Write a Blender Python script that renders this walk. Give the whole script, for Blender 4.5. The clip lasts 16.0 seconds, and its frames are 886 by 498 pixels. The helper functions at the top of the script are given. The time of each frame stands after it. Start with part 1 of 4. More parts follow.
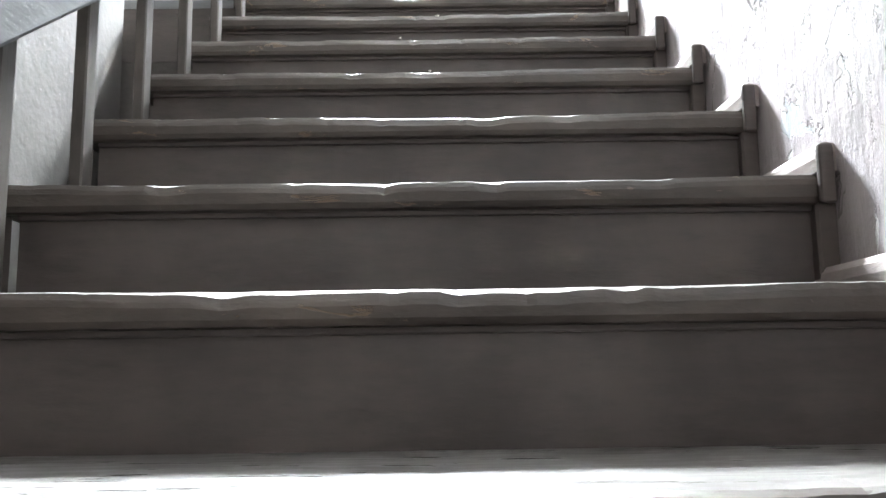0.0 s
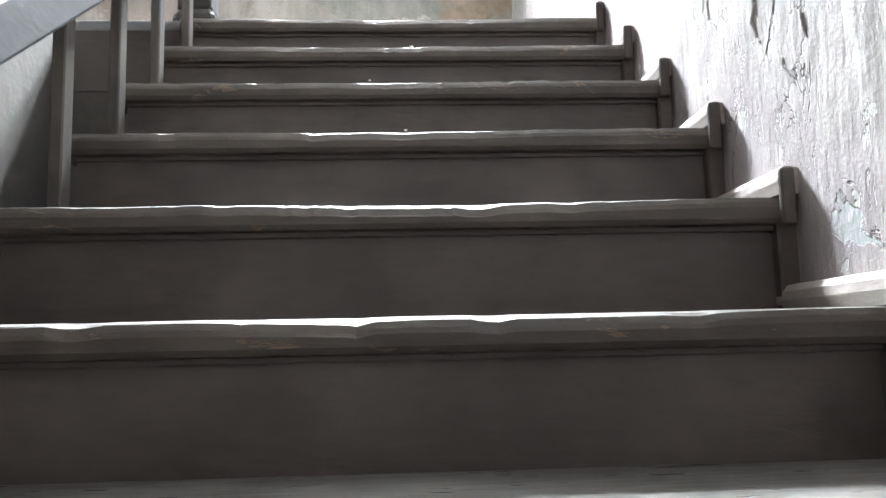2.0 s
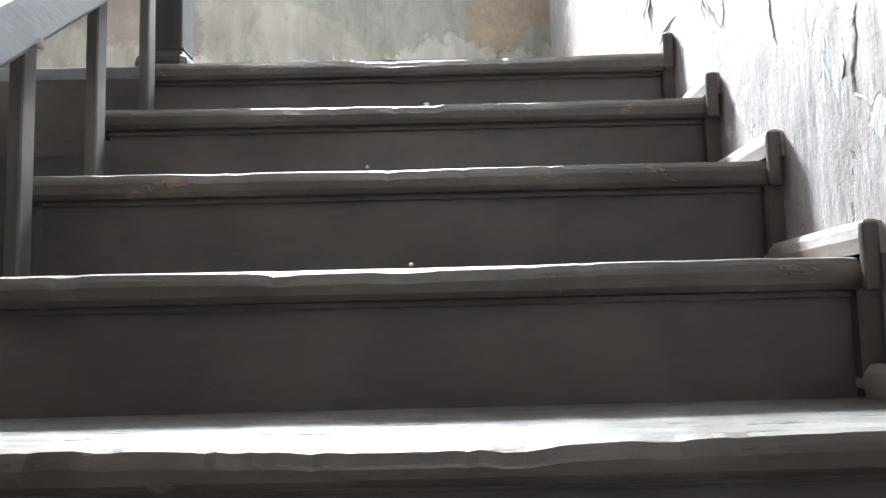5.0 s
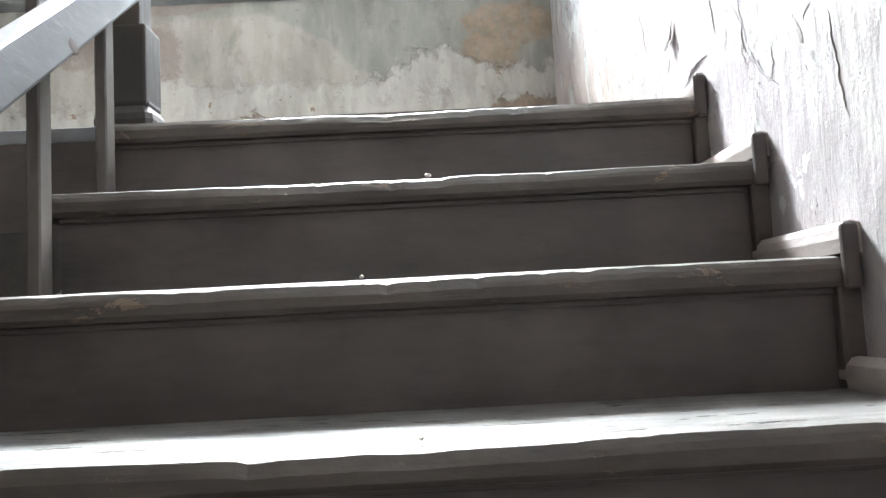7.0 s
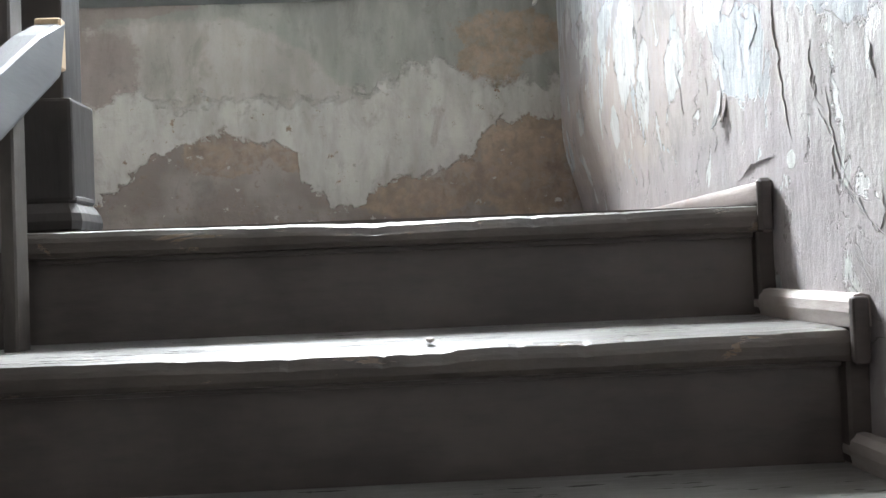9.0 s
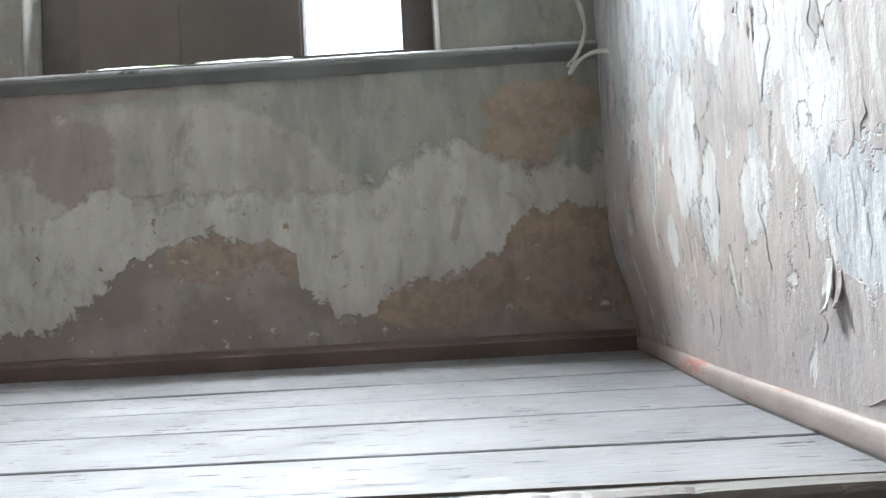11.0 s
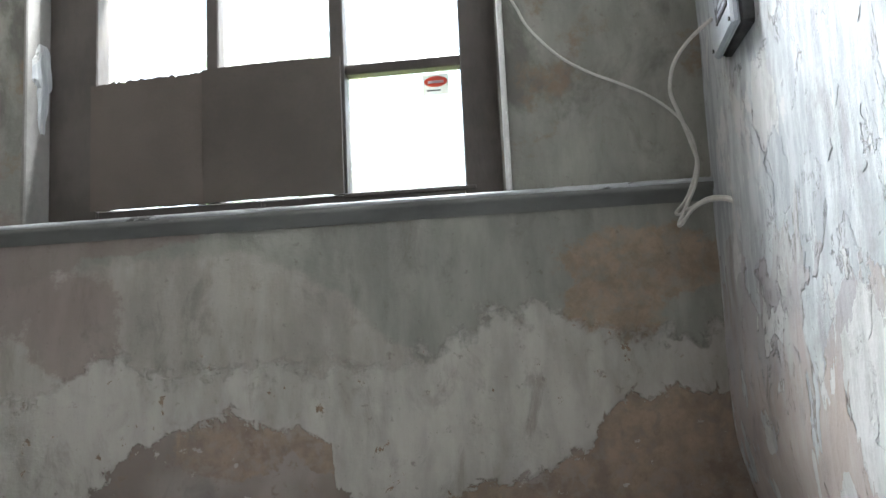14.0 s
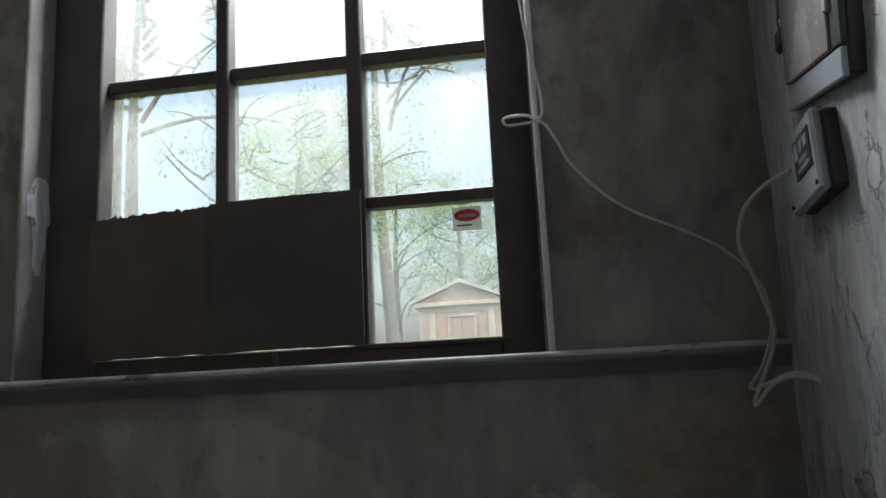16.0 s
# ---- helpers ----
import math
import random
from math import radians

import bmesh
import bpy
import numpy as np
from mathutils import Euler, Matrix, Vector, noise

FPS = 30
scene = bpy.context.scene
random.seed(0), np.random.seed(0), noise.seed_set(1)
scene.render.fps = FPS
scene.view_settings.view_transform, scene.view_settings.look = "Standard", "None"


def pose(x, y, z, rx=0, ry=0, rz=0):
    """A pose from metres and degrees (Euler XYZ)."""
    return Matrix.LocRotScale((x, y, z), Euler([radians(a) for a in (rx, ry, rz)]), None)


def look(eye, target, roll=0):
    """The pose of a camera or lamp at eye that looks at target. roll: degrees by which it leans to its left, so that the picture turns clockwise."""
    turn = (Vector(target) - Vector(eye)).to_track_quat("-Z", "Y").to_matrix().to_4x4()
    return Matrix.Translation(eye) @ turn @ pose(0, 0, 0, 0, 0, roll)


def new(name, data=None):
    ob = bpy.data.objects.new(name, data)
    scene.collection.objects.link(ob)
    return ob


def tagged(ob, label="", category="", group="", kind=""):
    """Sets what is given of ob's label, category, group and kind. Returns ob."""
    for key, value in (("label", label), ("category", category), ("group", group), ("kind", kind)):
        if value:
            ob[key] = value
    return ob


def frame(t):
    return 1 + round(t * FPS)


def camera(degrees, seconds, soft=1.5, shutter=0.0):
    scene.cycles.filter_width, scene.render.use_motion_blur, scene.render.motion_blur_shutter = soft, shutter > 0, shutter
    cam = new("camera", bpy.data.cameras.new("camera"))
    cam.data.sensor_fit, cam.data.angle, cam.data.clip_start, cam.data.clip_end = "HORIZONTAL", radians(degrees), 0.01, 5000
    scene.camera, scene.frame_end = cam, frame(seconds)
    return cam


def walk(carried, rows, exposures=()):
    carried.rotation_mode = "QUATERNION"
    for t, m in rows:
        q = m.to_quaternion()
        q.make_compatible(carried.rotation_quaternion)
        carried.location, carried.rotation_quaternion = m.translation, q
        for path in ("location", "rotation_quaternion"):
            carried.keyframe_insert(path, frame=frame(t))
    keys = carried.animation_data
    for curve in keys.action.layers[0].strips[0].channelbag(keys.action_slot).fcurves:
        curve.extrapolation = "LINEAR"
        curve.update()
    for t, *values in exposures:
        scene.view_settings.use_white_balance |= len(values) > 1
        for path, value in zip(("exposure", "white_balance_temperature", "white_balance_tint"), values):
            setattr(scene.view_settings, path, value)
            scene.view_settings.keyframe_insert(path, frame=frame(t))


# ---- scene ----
cam = camera(58.0, 16.0)
PATH = [
    (0, (-0.607, -2.536, -1.229), (-0.594, -0.556, -0.949), -0.8),
    (0.5, (-0.626, -2.516, -1.162), (-0.566, -0.538, -0.877), -1.0),
    (1, (-0.615, -2.428, -1.104), (-0.558, -0.45, -0.820), -1.25),
    (1.5, (-0.639, -2.365, -1.05), (-0.56, -0.386, -0.772), -1.3),
    (2, (-0.631, -2.31, -0.987), (-0.529, -0.328, -0.750), -1.25),
    (2.5, (-0.636, -2.286, -0.93), (-0.501, -0.306, -0.683), -1.6),
    (3, (-0.619, -2.22, -0.894), (-0.491, -0.24, -0.648), -1.2),
    (3.5, (-0.606, -2.123, -0.843), (-0.517, -0.139, -0.602), -1.5),
    (4, (-0.605, -2.054, -0.761), (-0.592, -0.064, -0.559), -0.5),
    (6.5, (-0.561, -1.636, -0.532), (-0.515, 0.352, -0.317), -2.6),
    (7, (-0.6, -1.649, -0.439), (-0.57, 0.344, -0.273), -2.9),
    (7.5, (-0.602, -1.597, -0.327), (-0.632, 0.398, -0.189), -2.0),
    (8, (-0.614, -1.506, -0.257), (-0.664, 0.489, -0.117), -1.3),
    (8.5, (-0.619, -1.406, -0.187), (-0.624, 0.593, -0.124), -1.2),
    (9, (-0.616, -1.34, -0.086), (-0.544, 0.659, -0.041), -2.3),
    (9.5, (-0.598, -1.223, 0.005), (-0.506, 0.774, 0.044), -2.8),
    (9.7, (-0.584, -1.183, 0.064), (-0.536, 0.816, 0.094), -3.0),
    (11.8, (-0.418, -0.726, 0.258), (-0.520, 1.265, 0.419), -3.20),
    (12, (-0.397, -0.695, 0.270), (-0.524, 1.293, 0.450), -3.20),
    (12.5, (-0.365, -0.596, 0.341), (-0.544, 1.383, 0.572), -3.50),
    (13, (-0.417, -0.534, 0.446), (-0.618, 1.441, 0.682), -3.70),
    (13.5, (-0.451, -0.466, 0.538), (-0.701, 1.504, 0.778), -3.40),
    (14, (-0.476, -0.384, 0.602), (-0.717, 1.587, 0.842), -2.70),
    (14.5, (-0.494, -0.316, 0.674), (-0.727, 1.650, 0.956), -3.20),
    (15, (-0.504, -0.268, 0.746), (-0.745, 1.689, 1.081), -3.80),
    (15.5, (-0.509, -0.241, 0.828), (-0.753, 1.715, 1.165), -3.70),
    (16, (-0.488, -0.172, 0.905), (-0.802, 1.771, 1.264), -2.80),
]
EXPOSURES = [(0, 6.45), (1, 6.2), (2, 6.0), (4, 5.85), (6.5, 5.75), (7.5, 5.75), (8, 5.3), (8.5, 4.95), (9.5, 5.0), (12, 4.5), (12.5, 4.8), (13.5, 4.8), (14, 4.4), (14.5, 3.65), (15, 2.95), (16, 2.15)]
walk(cam, [(t, look(eye, target, roll)) for t, eye, target, roll in PATH], EXPOSURES)


# ---- light ----
world = bpy.data.worlds.new("sky")
scene.world = world
world.use_nodes = True
wn = world.node_tree
sky = wn.nodes.new("ShaderNodeTexSky")
sky.sky_type = "NISHITA"
sky.sun_disc = False
sky.sun_elevation = radians(35)
sky.sun_rotation = radians(117)
sky.dust_density = 9.5
sky.air_density = 1.0
sky.ozone_density = 0.6
wn.links.new(sky.outputs[0], wn.nodes["Background"].inputs[0])
wn.nodes["Background"].inputs[1].default_value = 0.15

sun_data = bpy.data.lights.new("sun", "SUN")
sun_data.energy = 2.0
sun_data.angle = radians(0.6)
sun_data.color = (1.0, 0.97, 0.92)
sun = new("sun", sun_data)
sun.matrix_world = look((-19, -3, 14), (-1, 6, 0))

# sky light coming in through the upper rows of the tall stair window
sky_lamp = bpy.data.lights.new("window_sky", "AREA")
sky_lamp.shape = "RECTANGLE"
sky_lamp.size, sky_lamp.size_y = 0.74, 1.1
sky_lamp.energy = 84
sky_lamp.color = (0.88, 0.945, 1.0)
lamp = new("window_sky", sky_lamp)
lamp.matrix_world = look((-0.93, 2.13, 3.02), (-0.93, 0.0, 3.02))

# ---- sizes ----
R, T = 0.19, 0.27            # riser and going
W = 1.665                    # face of the back wall
WIN = 1.834                  # plane of the window
XL = -2.45                   # left wall
SILL = 0.985
LEVEL = [-R * i for i in range(8)] + [-1.55, -1.775, -2.0]   # tread heights going down
TOP = 5.5                   # ceiling


# ---- materials ----
def nodes_of(name):
    m = bpy.data.materials.new(name)
    m.use_nodes = True
    nt = m.node_tree
    return m, nt, nt.nodes["Principled BSDF"]


class Net:
    """Small helper around a node tree."""

    def __init__(self, nt):
        self.nt = nt
        geo = nt.nodes.new("ShaderNodeTexCoord")
        self.co = geo.outputs["Object"]

    def node(self, kind, **inputs):
        n = self.nt.nodes.new(kind)
        for k, v in inputs.items():
            self.put(n.inputs[k.replace("_", " ")], v)
        return n

    def put(self, socket, v):
        if hasattr(v, "is_output"):
            self.nt.links.new(v, socket)
        else:
            socket.default_value = v

    def mapped(self, scale, loc=(0, 0, 0)):
        n = self.nt.nodes.new("ShaderNodeMapping")
        self.nt.links.new(self.co, n.inputs[0])
        n.inputs["Scale"].default_value = scale
        n.inputs["Location"].default_value = loc
        return n.outputs[0]

    def noise(self, scale, detail=5.0, rough=0.55, vec=None, distort=0.0):
        n = self.node("ShaderNodeTexNoise", Vector=vec or self.co, Scale=scale, Detail=detail, Roughness=rough, Distortion=distort)
        return n.outputs["Fac"]

    def math(self, op, a, b=0.0, c=0.0):
        n = self.nt.nodes.new("ShaderNodeMath")
        n.operation = op
        for s, v in zip(n.inputs, (a, b, c)):
            self.put(s, v)
        return n.outputs[0]

    def ramp(self, fac, lo, hi, a=0.0, b=1.0):
        n = self.nt.nodes.new("ShaderNodeMapRange")
        n.interpolation_type = "SMOOTHSTEP"
        for k, v in (("Value", fac), ("From Min", lo), ("From Max", hi), ("To Min", a), ("To Max", b)):
            self.put(n.inputs[k], v)
        return n.outputs["Result"]

    def mix(self, fac, a, b, kind="MIX"):
        n = self.nt.nodes.new("ShaderNodeMix")
        n.data_type = "RGBA"
        n.blend_type = kind
        for s, v in ((n.inputs[0], fac), (n.inputs[6], a), (n.inputs[7], b)):
            self.put(s, (*v, 1) if isinstance(v, tuple) and len(v) == 3 else v)
        return n.outputs[2]

    def axis(self, k):
        n = self.nt.nodes.new("ShaderNodeSeparateXYZ")
        self.nt.links.new(self.co, n.inputs[0])
        return n.outputs[k]

    def bump(self, height, strength=0.5, distance=0.01, normal=None):
        n = self.node("ShaderNodeBump", Strength=strength, Distance=distance, Height=height)
        if normal is not None:
            self.put(n.inputs["Normal"], normal)
        return n.outputs[0]


def paint(name, dark, light, rough=0.6, scale=6.0, grain=(1, 1, 1), bump=0.15, chips=None, metal=0.0, fine=60.0):
    """A worn painted or bare surface: two scales of variation, grain and optional chips of another colour."""
    m, nt, bsdf = nodes_of(name)
    k = Net(nt)
    big = k.noise(scale, 4.0)
    v = k.mapped(grain)
    small = k.noise(fine, 4.0, 0.65, vec=v)
    tone = k.math("ADD", k.math("MULTIPLY", big, 0.6), k.math("MULTIPLY", small, 0.4))
    col = k.mix(k.ramp(tone, 0.35, 0.65), dark, light)
    h = small
    if chips:
        amount, colour, size = chips
        c = k.noise(size, 6.0, 0.7, vec=v, distort=0.6)
        mask = k.ramp(c, 1 - amount - 0.02, 1 - amount + 0.02)
        col = k.mix(mask, col, colour)
        h = k.math("SUBTRACT", small, k.math("MULTIPLY", mask, 0.8))
    k.put(bsdf.inputs["Base Color"], col)
    k.put(bsdf.inputs["Roughness"], k.ramp(small, 0.3, 0.7, rough - 0.1, rough + 0.1))
    bsdf.inputs["Metallic"].default_value = metal
    k.put(bsdf.inputs["Normal"], k.bump(h, bump, 0.004))
    return m


def back_plaster():
    """Back wall: grey-green paint above, a pale flaked band, bare brown plaster below, an ochre patch by the corner."""
    m, nt, bsdf = nodes_of("peeled_plaster_back")
    k = Net(nt)
    x, z = k.axis(0), k.axis(2)
    wob = k.noise(5.0, 7.0, 0.7, distort=0.3)
    fine = k.noise(16.0, 7.0, 0.68)
    grit = k.noise(130.0, 3.0, 0.7)
    mid = k.noise(38.0, 4.0, 0.65)
    streak = k.noise(11.0, 5.0, 0.62, vec=k.mapped((1.0, 1.0, 0.3)))
    cloud = k.noise(2.2, 4.0, 0.6)
    shift = k.math("ADD", k.math("MULTIPLY", k.math("SUBTRACT", wob, 0.5), 1.7), k.math("MULTIPLY", k.math("SUBTRACT", fine, 0.5), 1.5))

    def blobs(spots, rough=1.0):
        best = None
        for cx, cz, rx, rz in spots:
            dx = k.math("MULTIPLY", k.math("SUBTRACT", x, cx), 1 / rx)
            dz = k.math("MULTIPLY", k.math("SUBTRACT", z, cz), 1 / rz)
            d = k.math("SQRT", k.math("ADD", k.math("MULTIPLY", dx, dx), k.math("MULTIPLY", dz, dz)))
            best = d if best is None else k.math("SMOOTH_MIN", best, d, 0.15)
        return k.math("ADD", best, k.math("MULTIPLY", shift, rough))

    def curve(points):
        """A height for each x along the wall."""
        n = k.nt.nodes.new("ShaderNodeFloatCurve")
        k.put(n.inputs["Value"], k.math("MULTIPLY_ADD", x, 0.5, 1.0))
        line = n.mapping.curves[0]
        line.points[0].location, line.points[-1].location = (0.0, points[0][1]), (1.0, points[-1][1])
        for px_, pz in points:
            line.points.new(px_ * 0.5 + 1.0, pz)
        for q in line.points:
            q.handle_type = "VECTOR"
        n.mapping.update()
        return n.outputs[0]

    top = curve([(-1.85, 0.50), (-1.73, 0.58), (-1.63, 0.63), (-1.53, 0.565), (-0.99, 0.56), (-0.85, 0.56), (-0.745, 0.603), (-0.64, 0.666), (-0.5, 0.705), (-0.384, 0.632), (-0.334, 0.603), (-0.25, 0.615), (-0.08, 0.612)])
    foot = curve([(-1.85, 0.15), (-1.74, 0.23), (-1.6, 0.343), (-1.49, 0.397), (-1.38, 0.417), (-1.31, 0.447), (-1.2, 0.415), (-1.11, 0.405), (-1.036, 0.36), (-1.03, 0.235), (-0.944, 0.213), (-0.921, 0.152), (-0.80, 0.154), (-0.764, 0.215), (-0.66, 0.256), (-0.52, 0.282), (-0.385, 0.325), (-0.347, 0.399), (-0.29, 0.455), (-0.17, 0.475), (-0.058, 0.458)])
    beige_top = curve([(-1.9, 0.83), (-1.64, 0.87), (-1.31, 0.885), (-1.10, 0.82), (-0.97, 0.72), (-0.92, 0.66), (-0.80, 0.58), (-0.1, 0.55)])
    nick = k.noise(24.0, 6.0, 0.66, vec=k.mapped((1, 1, 1), (2, 0, 6)), distort=0.5)
    wave = k.math("ADD", k.math("MULTIPLY", k.math("SUBTRACT", wob, 0.5), 0.10), k.math("MULTIPLY", k.math("SUBTRACT", nick, 0.5), 0.15))
    above_foot = k.math("ADD", k.math("SUBTRACT", z, foot), wave)
    under_top = k.math("ADD", k.math("SUBTRACT", top, z), k.math("MULTIPLY", k.math("SUBTRACT", fine, 0.5), 0.26))
    grey = k.mix(k.ramp(streak, 0.32, 0.68), (0.175, 0.172, 0.150), (0.245, 0.24, 0.212))
    beige = k.mix(k.ramp(streak, 0.32, 0.68), (0.225, 0.207, 0.183), (0.315, 0.292, 0.26))
    brown = k.mix(k.ramp(fine, 0.32, 0.68), (0.125, 0.084, 0.058), (0.235, 0.165, 0.115))
    ochre = k.mix(k.ramp(fine, 0.32, 0.68), (0.185, 0.132, 0.09), (0.30, 0.22, 0.155))
    pale = k.mix(k.ramp(streak, 0.3, 0.7), (0.26, 0.243, 0.217), (0.385, 0.362, 0.327))
    low = k.mix(k.ramp(cloud, 0.42, 0.58), (0.225, 0.195, 0.175), (0.165, 0.135, 0.117))
    low = k.mix(k.ramp(mid, 0.55, 0.7, 0.0, 0.5), low, brown)
    # plaster stripped to a warm coat under the band, worst by the corner
    bare = k.ramp(blobs([(-1.30, 0.38, 0.17, 0.10), (-1.05, 0.38, 0.11, 0.09), (-0.20, 0.30, 0.30, 0.20), (-0.60, 0.18, 0.22, 0.08), (-1.72, 0.42, 0.10, 0.10)], 0.55), 1.05, 0.93)
    low = k.mix(k.math("MULTIPLY", bare, k.ramp(nick, 0.35, 0.55, 0.25, 0.75)), low, k.mix(k.ramp(cloud, 0.4, 0.6), brown, ochre))
    upper = k.mix(k.ramp(k.math("ADD", k.math("SUBTRACT", beige_top, z), k.math("MULTIPLY", k.math("SUBTRACT", fine, 0.5), 0.12)), -0.01, 0.025), grey, beige)
    soot = k.ramp(k.math("ADD", k.noise(3.1, 6.0, 0.66, vec=k.mapped((1, 1, 0.7), (7, 0, 3)), distort=0.4), k.ramp(z, 0.9, 1.3, -0.25, 0.0)), 0.44, 0.60)
    upper = k.mix(k.math("MULTIPLY", soot, 0.8), upper, (0.085, 0.080, 0.070))
    rust = k.ramp(k.math("ADD", k.noise(4.2, 6.0, 0.66, vec=k.mapped((1, 1, 1), (1, 0, 9))), k.ramp(z, 0.95, 1.1, -0.3, 0.0)), 0.54, 0.64)
    upper = k.mix(k.math("MULTIPLY", rust, 0.8), upper, (0.17, 0.12, 0.08))
    orange = k.math("MULTIPLY", k.ramp(blobs([(-0.22, 0.79, 0.22, 0.10), (-0.30, 0.68, 0.13, 0.10)], 0.6), 1.05, 0.92), k.ramp(nick, 0.32, 0.58, 0.3, 0.85))
    upper = k.mix(orange, upper, ochre)
    tea = k.math("MULTIPLY", k.ramp(blobs([(-1.76, 0.70, 0.16, 0.14), (-2.0, 0.85, 0.25, 0.2), (-1.70, 0.93, 0.3, 0.04)], 0.8), 1.1, 0.85), 0.6)
    upper = k.mix(tea, upper, (0.17, 0.125, 0.11))
    col = k.mix(k.ramp(above_foot, -0.006, 0.004), low, upper)
    band = k.math("MULTIPLY", k.ramp(above_foot, -0.004, 0.004), k.ramp(under_top, -0.02, 0.025))
    soft = k.ramp(k.noise(6.0, 5.0, 0.65, vec=k.mapped((1, 1, 0.6), (4, 0, 2))), 0.30, 0.50, 0.5, 1.0)
    col = k.mix(k.math("MULTIPLY", band, soft), col, pale)
    chips = k.ramp(k.noise(12.0, 6.0, 0.7, vec=k.mapped((1, 1, 1), (3.1, 0, 1.7)), distort=0.4), 0.63, 0.64)
    col = k.mix(k.math("MULTIPLY", chips, band), col, brown)
    spots = k.ramp(k.noise(19.0, 5.0, 0.65, vec=k.mapped((1, 1, 1.2), (8, 0, 4))), 0.66, 0.67)
    col = k.mix(k.math("MULTIPLY", spots, k.ramp(above_foot, 0.0, -0.02)), col, pale)
    smudge = k.noise(9.0, 7.0, 0.7, vec=k.mapped((1, 1, 0.55), (11, 0, 5)), distort=0.5)
    col = k.mix(k.ramp(smudge, 0.52, 0.70, 0.0, 0.5), col, (0.115, 0.10, 0.086))
    col = k.mix(k.ramp(mid, 0.62, 0.74, 0.0, 0.5), col, (0.12, 0.10, 0.083))
    col = k.mix(k.ramp(grit, 0.64, 0.78, 0.0, 0.45), col, (0.12, 0.105, 0.09))
    k.put(bsdf.inputs["Base Color"], col)
    bsdf.inputs["Roughness"].default_value = 0.9
    rel = k.math("SUBTRACT", band, k.math("MULTIPLY", chips, 0.6))
    n = k.bump(rel, 0.7, 0.006)
    n = k.bump(fine, 0.45, 0.008, n)
    n = k.bump(mid, 0.3, 0.004, n)
    k.put(bsdf.inputs["Normal"], k.bump(grit, 0.3, 0.002, n))
    return m


def side_plaster():
    """Long wall by the flight: whitewash with vertical brush runs, blue-grey flakes, cracks, warm stain lower down."""
    m, nt, bsdf = nodes_of("peeled_whitewash_side")
    k = Net(nt)
    z, y = k.axis(2), k.axis(1)
    run = k.noise(30.0, 6.0, 0.62, vec=k.mapped((1.0, 1.0, 0.2)))
    big = k.noise(2.4, 5.0, 0.6)
    lump = k.noise(13.0, 5.0, 0.6, vec=k.mapped((1, 1, 0.6)))
    flake = k.noise(4.6, 7.0, 0.60, vec=k.mapped((1, 1, 0.7), (2, 7, 1)), distort=0.5)
    small = k.noise(11.0, 5.0, 0.62, vec=k.mapped((1, 1, 0.55), (5, 1, 3)), distort=0.4)
    grit = k.noise(120.0, 4.0, 0.7)
    white = k.mix(k.ramp(run, 0.35, 0.66), (0.24, 0.233, 0.229), (0.395, 0.391, 0.387))
    white = k.mix(k.ramp(big, 0.46, 0.66), white, (0.32, 0.307, 0.311))
    above = k.math("SUBTRACT", z, k.math("MULTIPLY", k.math("MINIMUM", y, 0.0), R / T))     # height over the flight
    stain = k.math("ADD", above, k.math("MULTIPLY", k.math("SUBTRACT", run, 0.5), 0.9))
    warm = k.ramp(k.math("ADD", stain, k.math("MULTIPLY", k.math("SUBTRACT", big, 0.5), 0.8)), 0.85, 0.3)
    white = k.mix(k.math("MULTIPLY", warm, k.ramp(y, -0.2, 0.9, 0.2, 0.75)), white, (0.37, 0.30, 0.26))
    lilac = k.ramp(k.math("ADD", above, k.math("MULTIPLY", k.math("SUBTRACT", lump, 0.5), 0.25)), 0.22, 0.12)
    white = k.mix(k.math("MULTIPLY", lilac, 0.6), white, (0.30, 0.265, 0.275))
    blue = k.mix(k.ramp(run, 0.4, 0.6), (0.31, 0.325, 0.335), (0.42, 0.435, 0.445))
    level = k.math("ADD", flake, k.math("ADD", k.math("MULTIPLY", k.math("SUBTRACT", above, 0.60), 0.10), k.math("MULTIPLY", k.ramp(above, 0.75, 1.0), k.ramp(y, 0.5, 0.9, 0.0, 0.13))))
    gone = k.ramp(level, 0.548, 0.556)
    bits = k.ramp(k.math("ADD", small, k.math("MULTIPLY", k.math("SUBTRACT", above, 0.5), 0.05)), 0.60, 0.612)
    shed = k.math("MAXIMUM", gone, bits)
    col = k.mix(gone, white, blue)
    col = k.mix(bits, col, (0.46, 0.457, 0.45))
    shift = k.math("ADD", k.math("MULTIPLY", k.math("SUBTRACT", lump, 0.5), 1.6), k.math("MULTIPLY", k.math("SUBTRACT", run, 0.5), 1.1))

    def scraps(spots):
        best = None
        for cy, cz, ry, rz in spots:
            dy = k.math("MULTIPLY", k.math("SUBTRACT", y, cy), 1 / ry)
            dz = k.math("MULTIPLY", k.math("SUBTRACT", z, cz), 1 / rz)
            d = k.math("SQRT", k.math("ADD", k.math("MULTIPLY", dy, dy), k.math("MULTIPLY", dz, dz)))
            best = d if best is None else k.math("MINIMUM", best, d)
        return k.math("ADD", best, shift)

    lime = scraps([(0.48, 0.36, 0.07, 0.07), (0.26, 0.46, 0.09, 0.085), (0.232, 0.288, 0.02, 0.022), (0.86, 0.50, 0.10, 0.16), (0.72, 0.36, 0.05, 0.12), (0.345, 0.62, 0.09, 0.12), (1.0, 0.30, 0.04, 0.06), (0.62, 0.72, 0.06, 0.10), (-0.068, 0.066, 0.018, 0.016), (1.22, 1.05, 0.07, 0.10), (0.15, 0.66, 0.05, 0.09)])
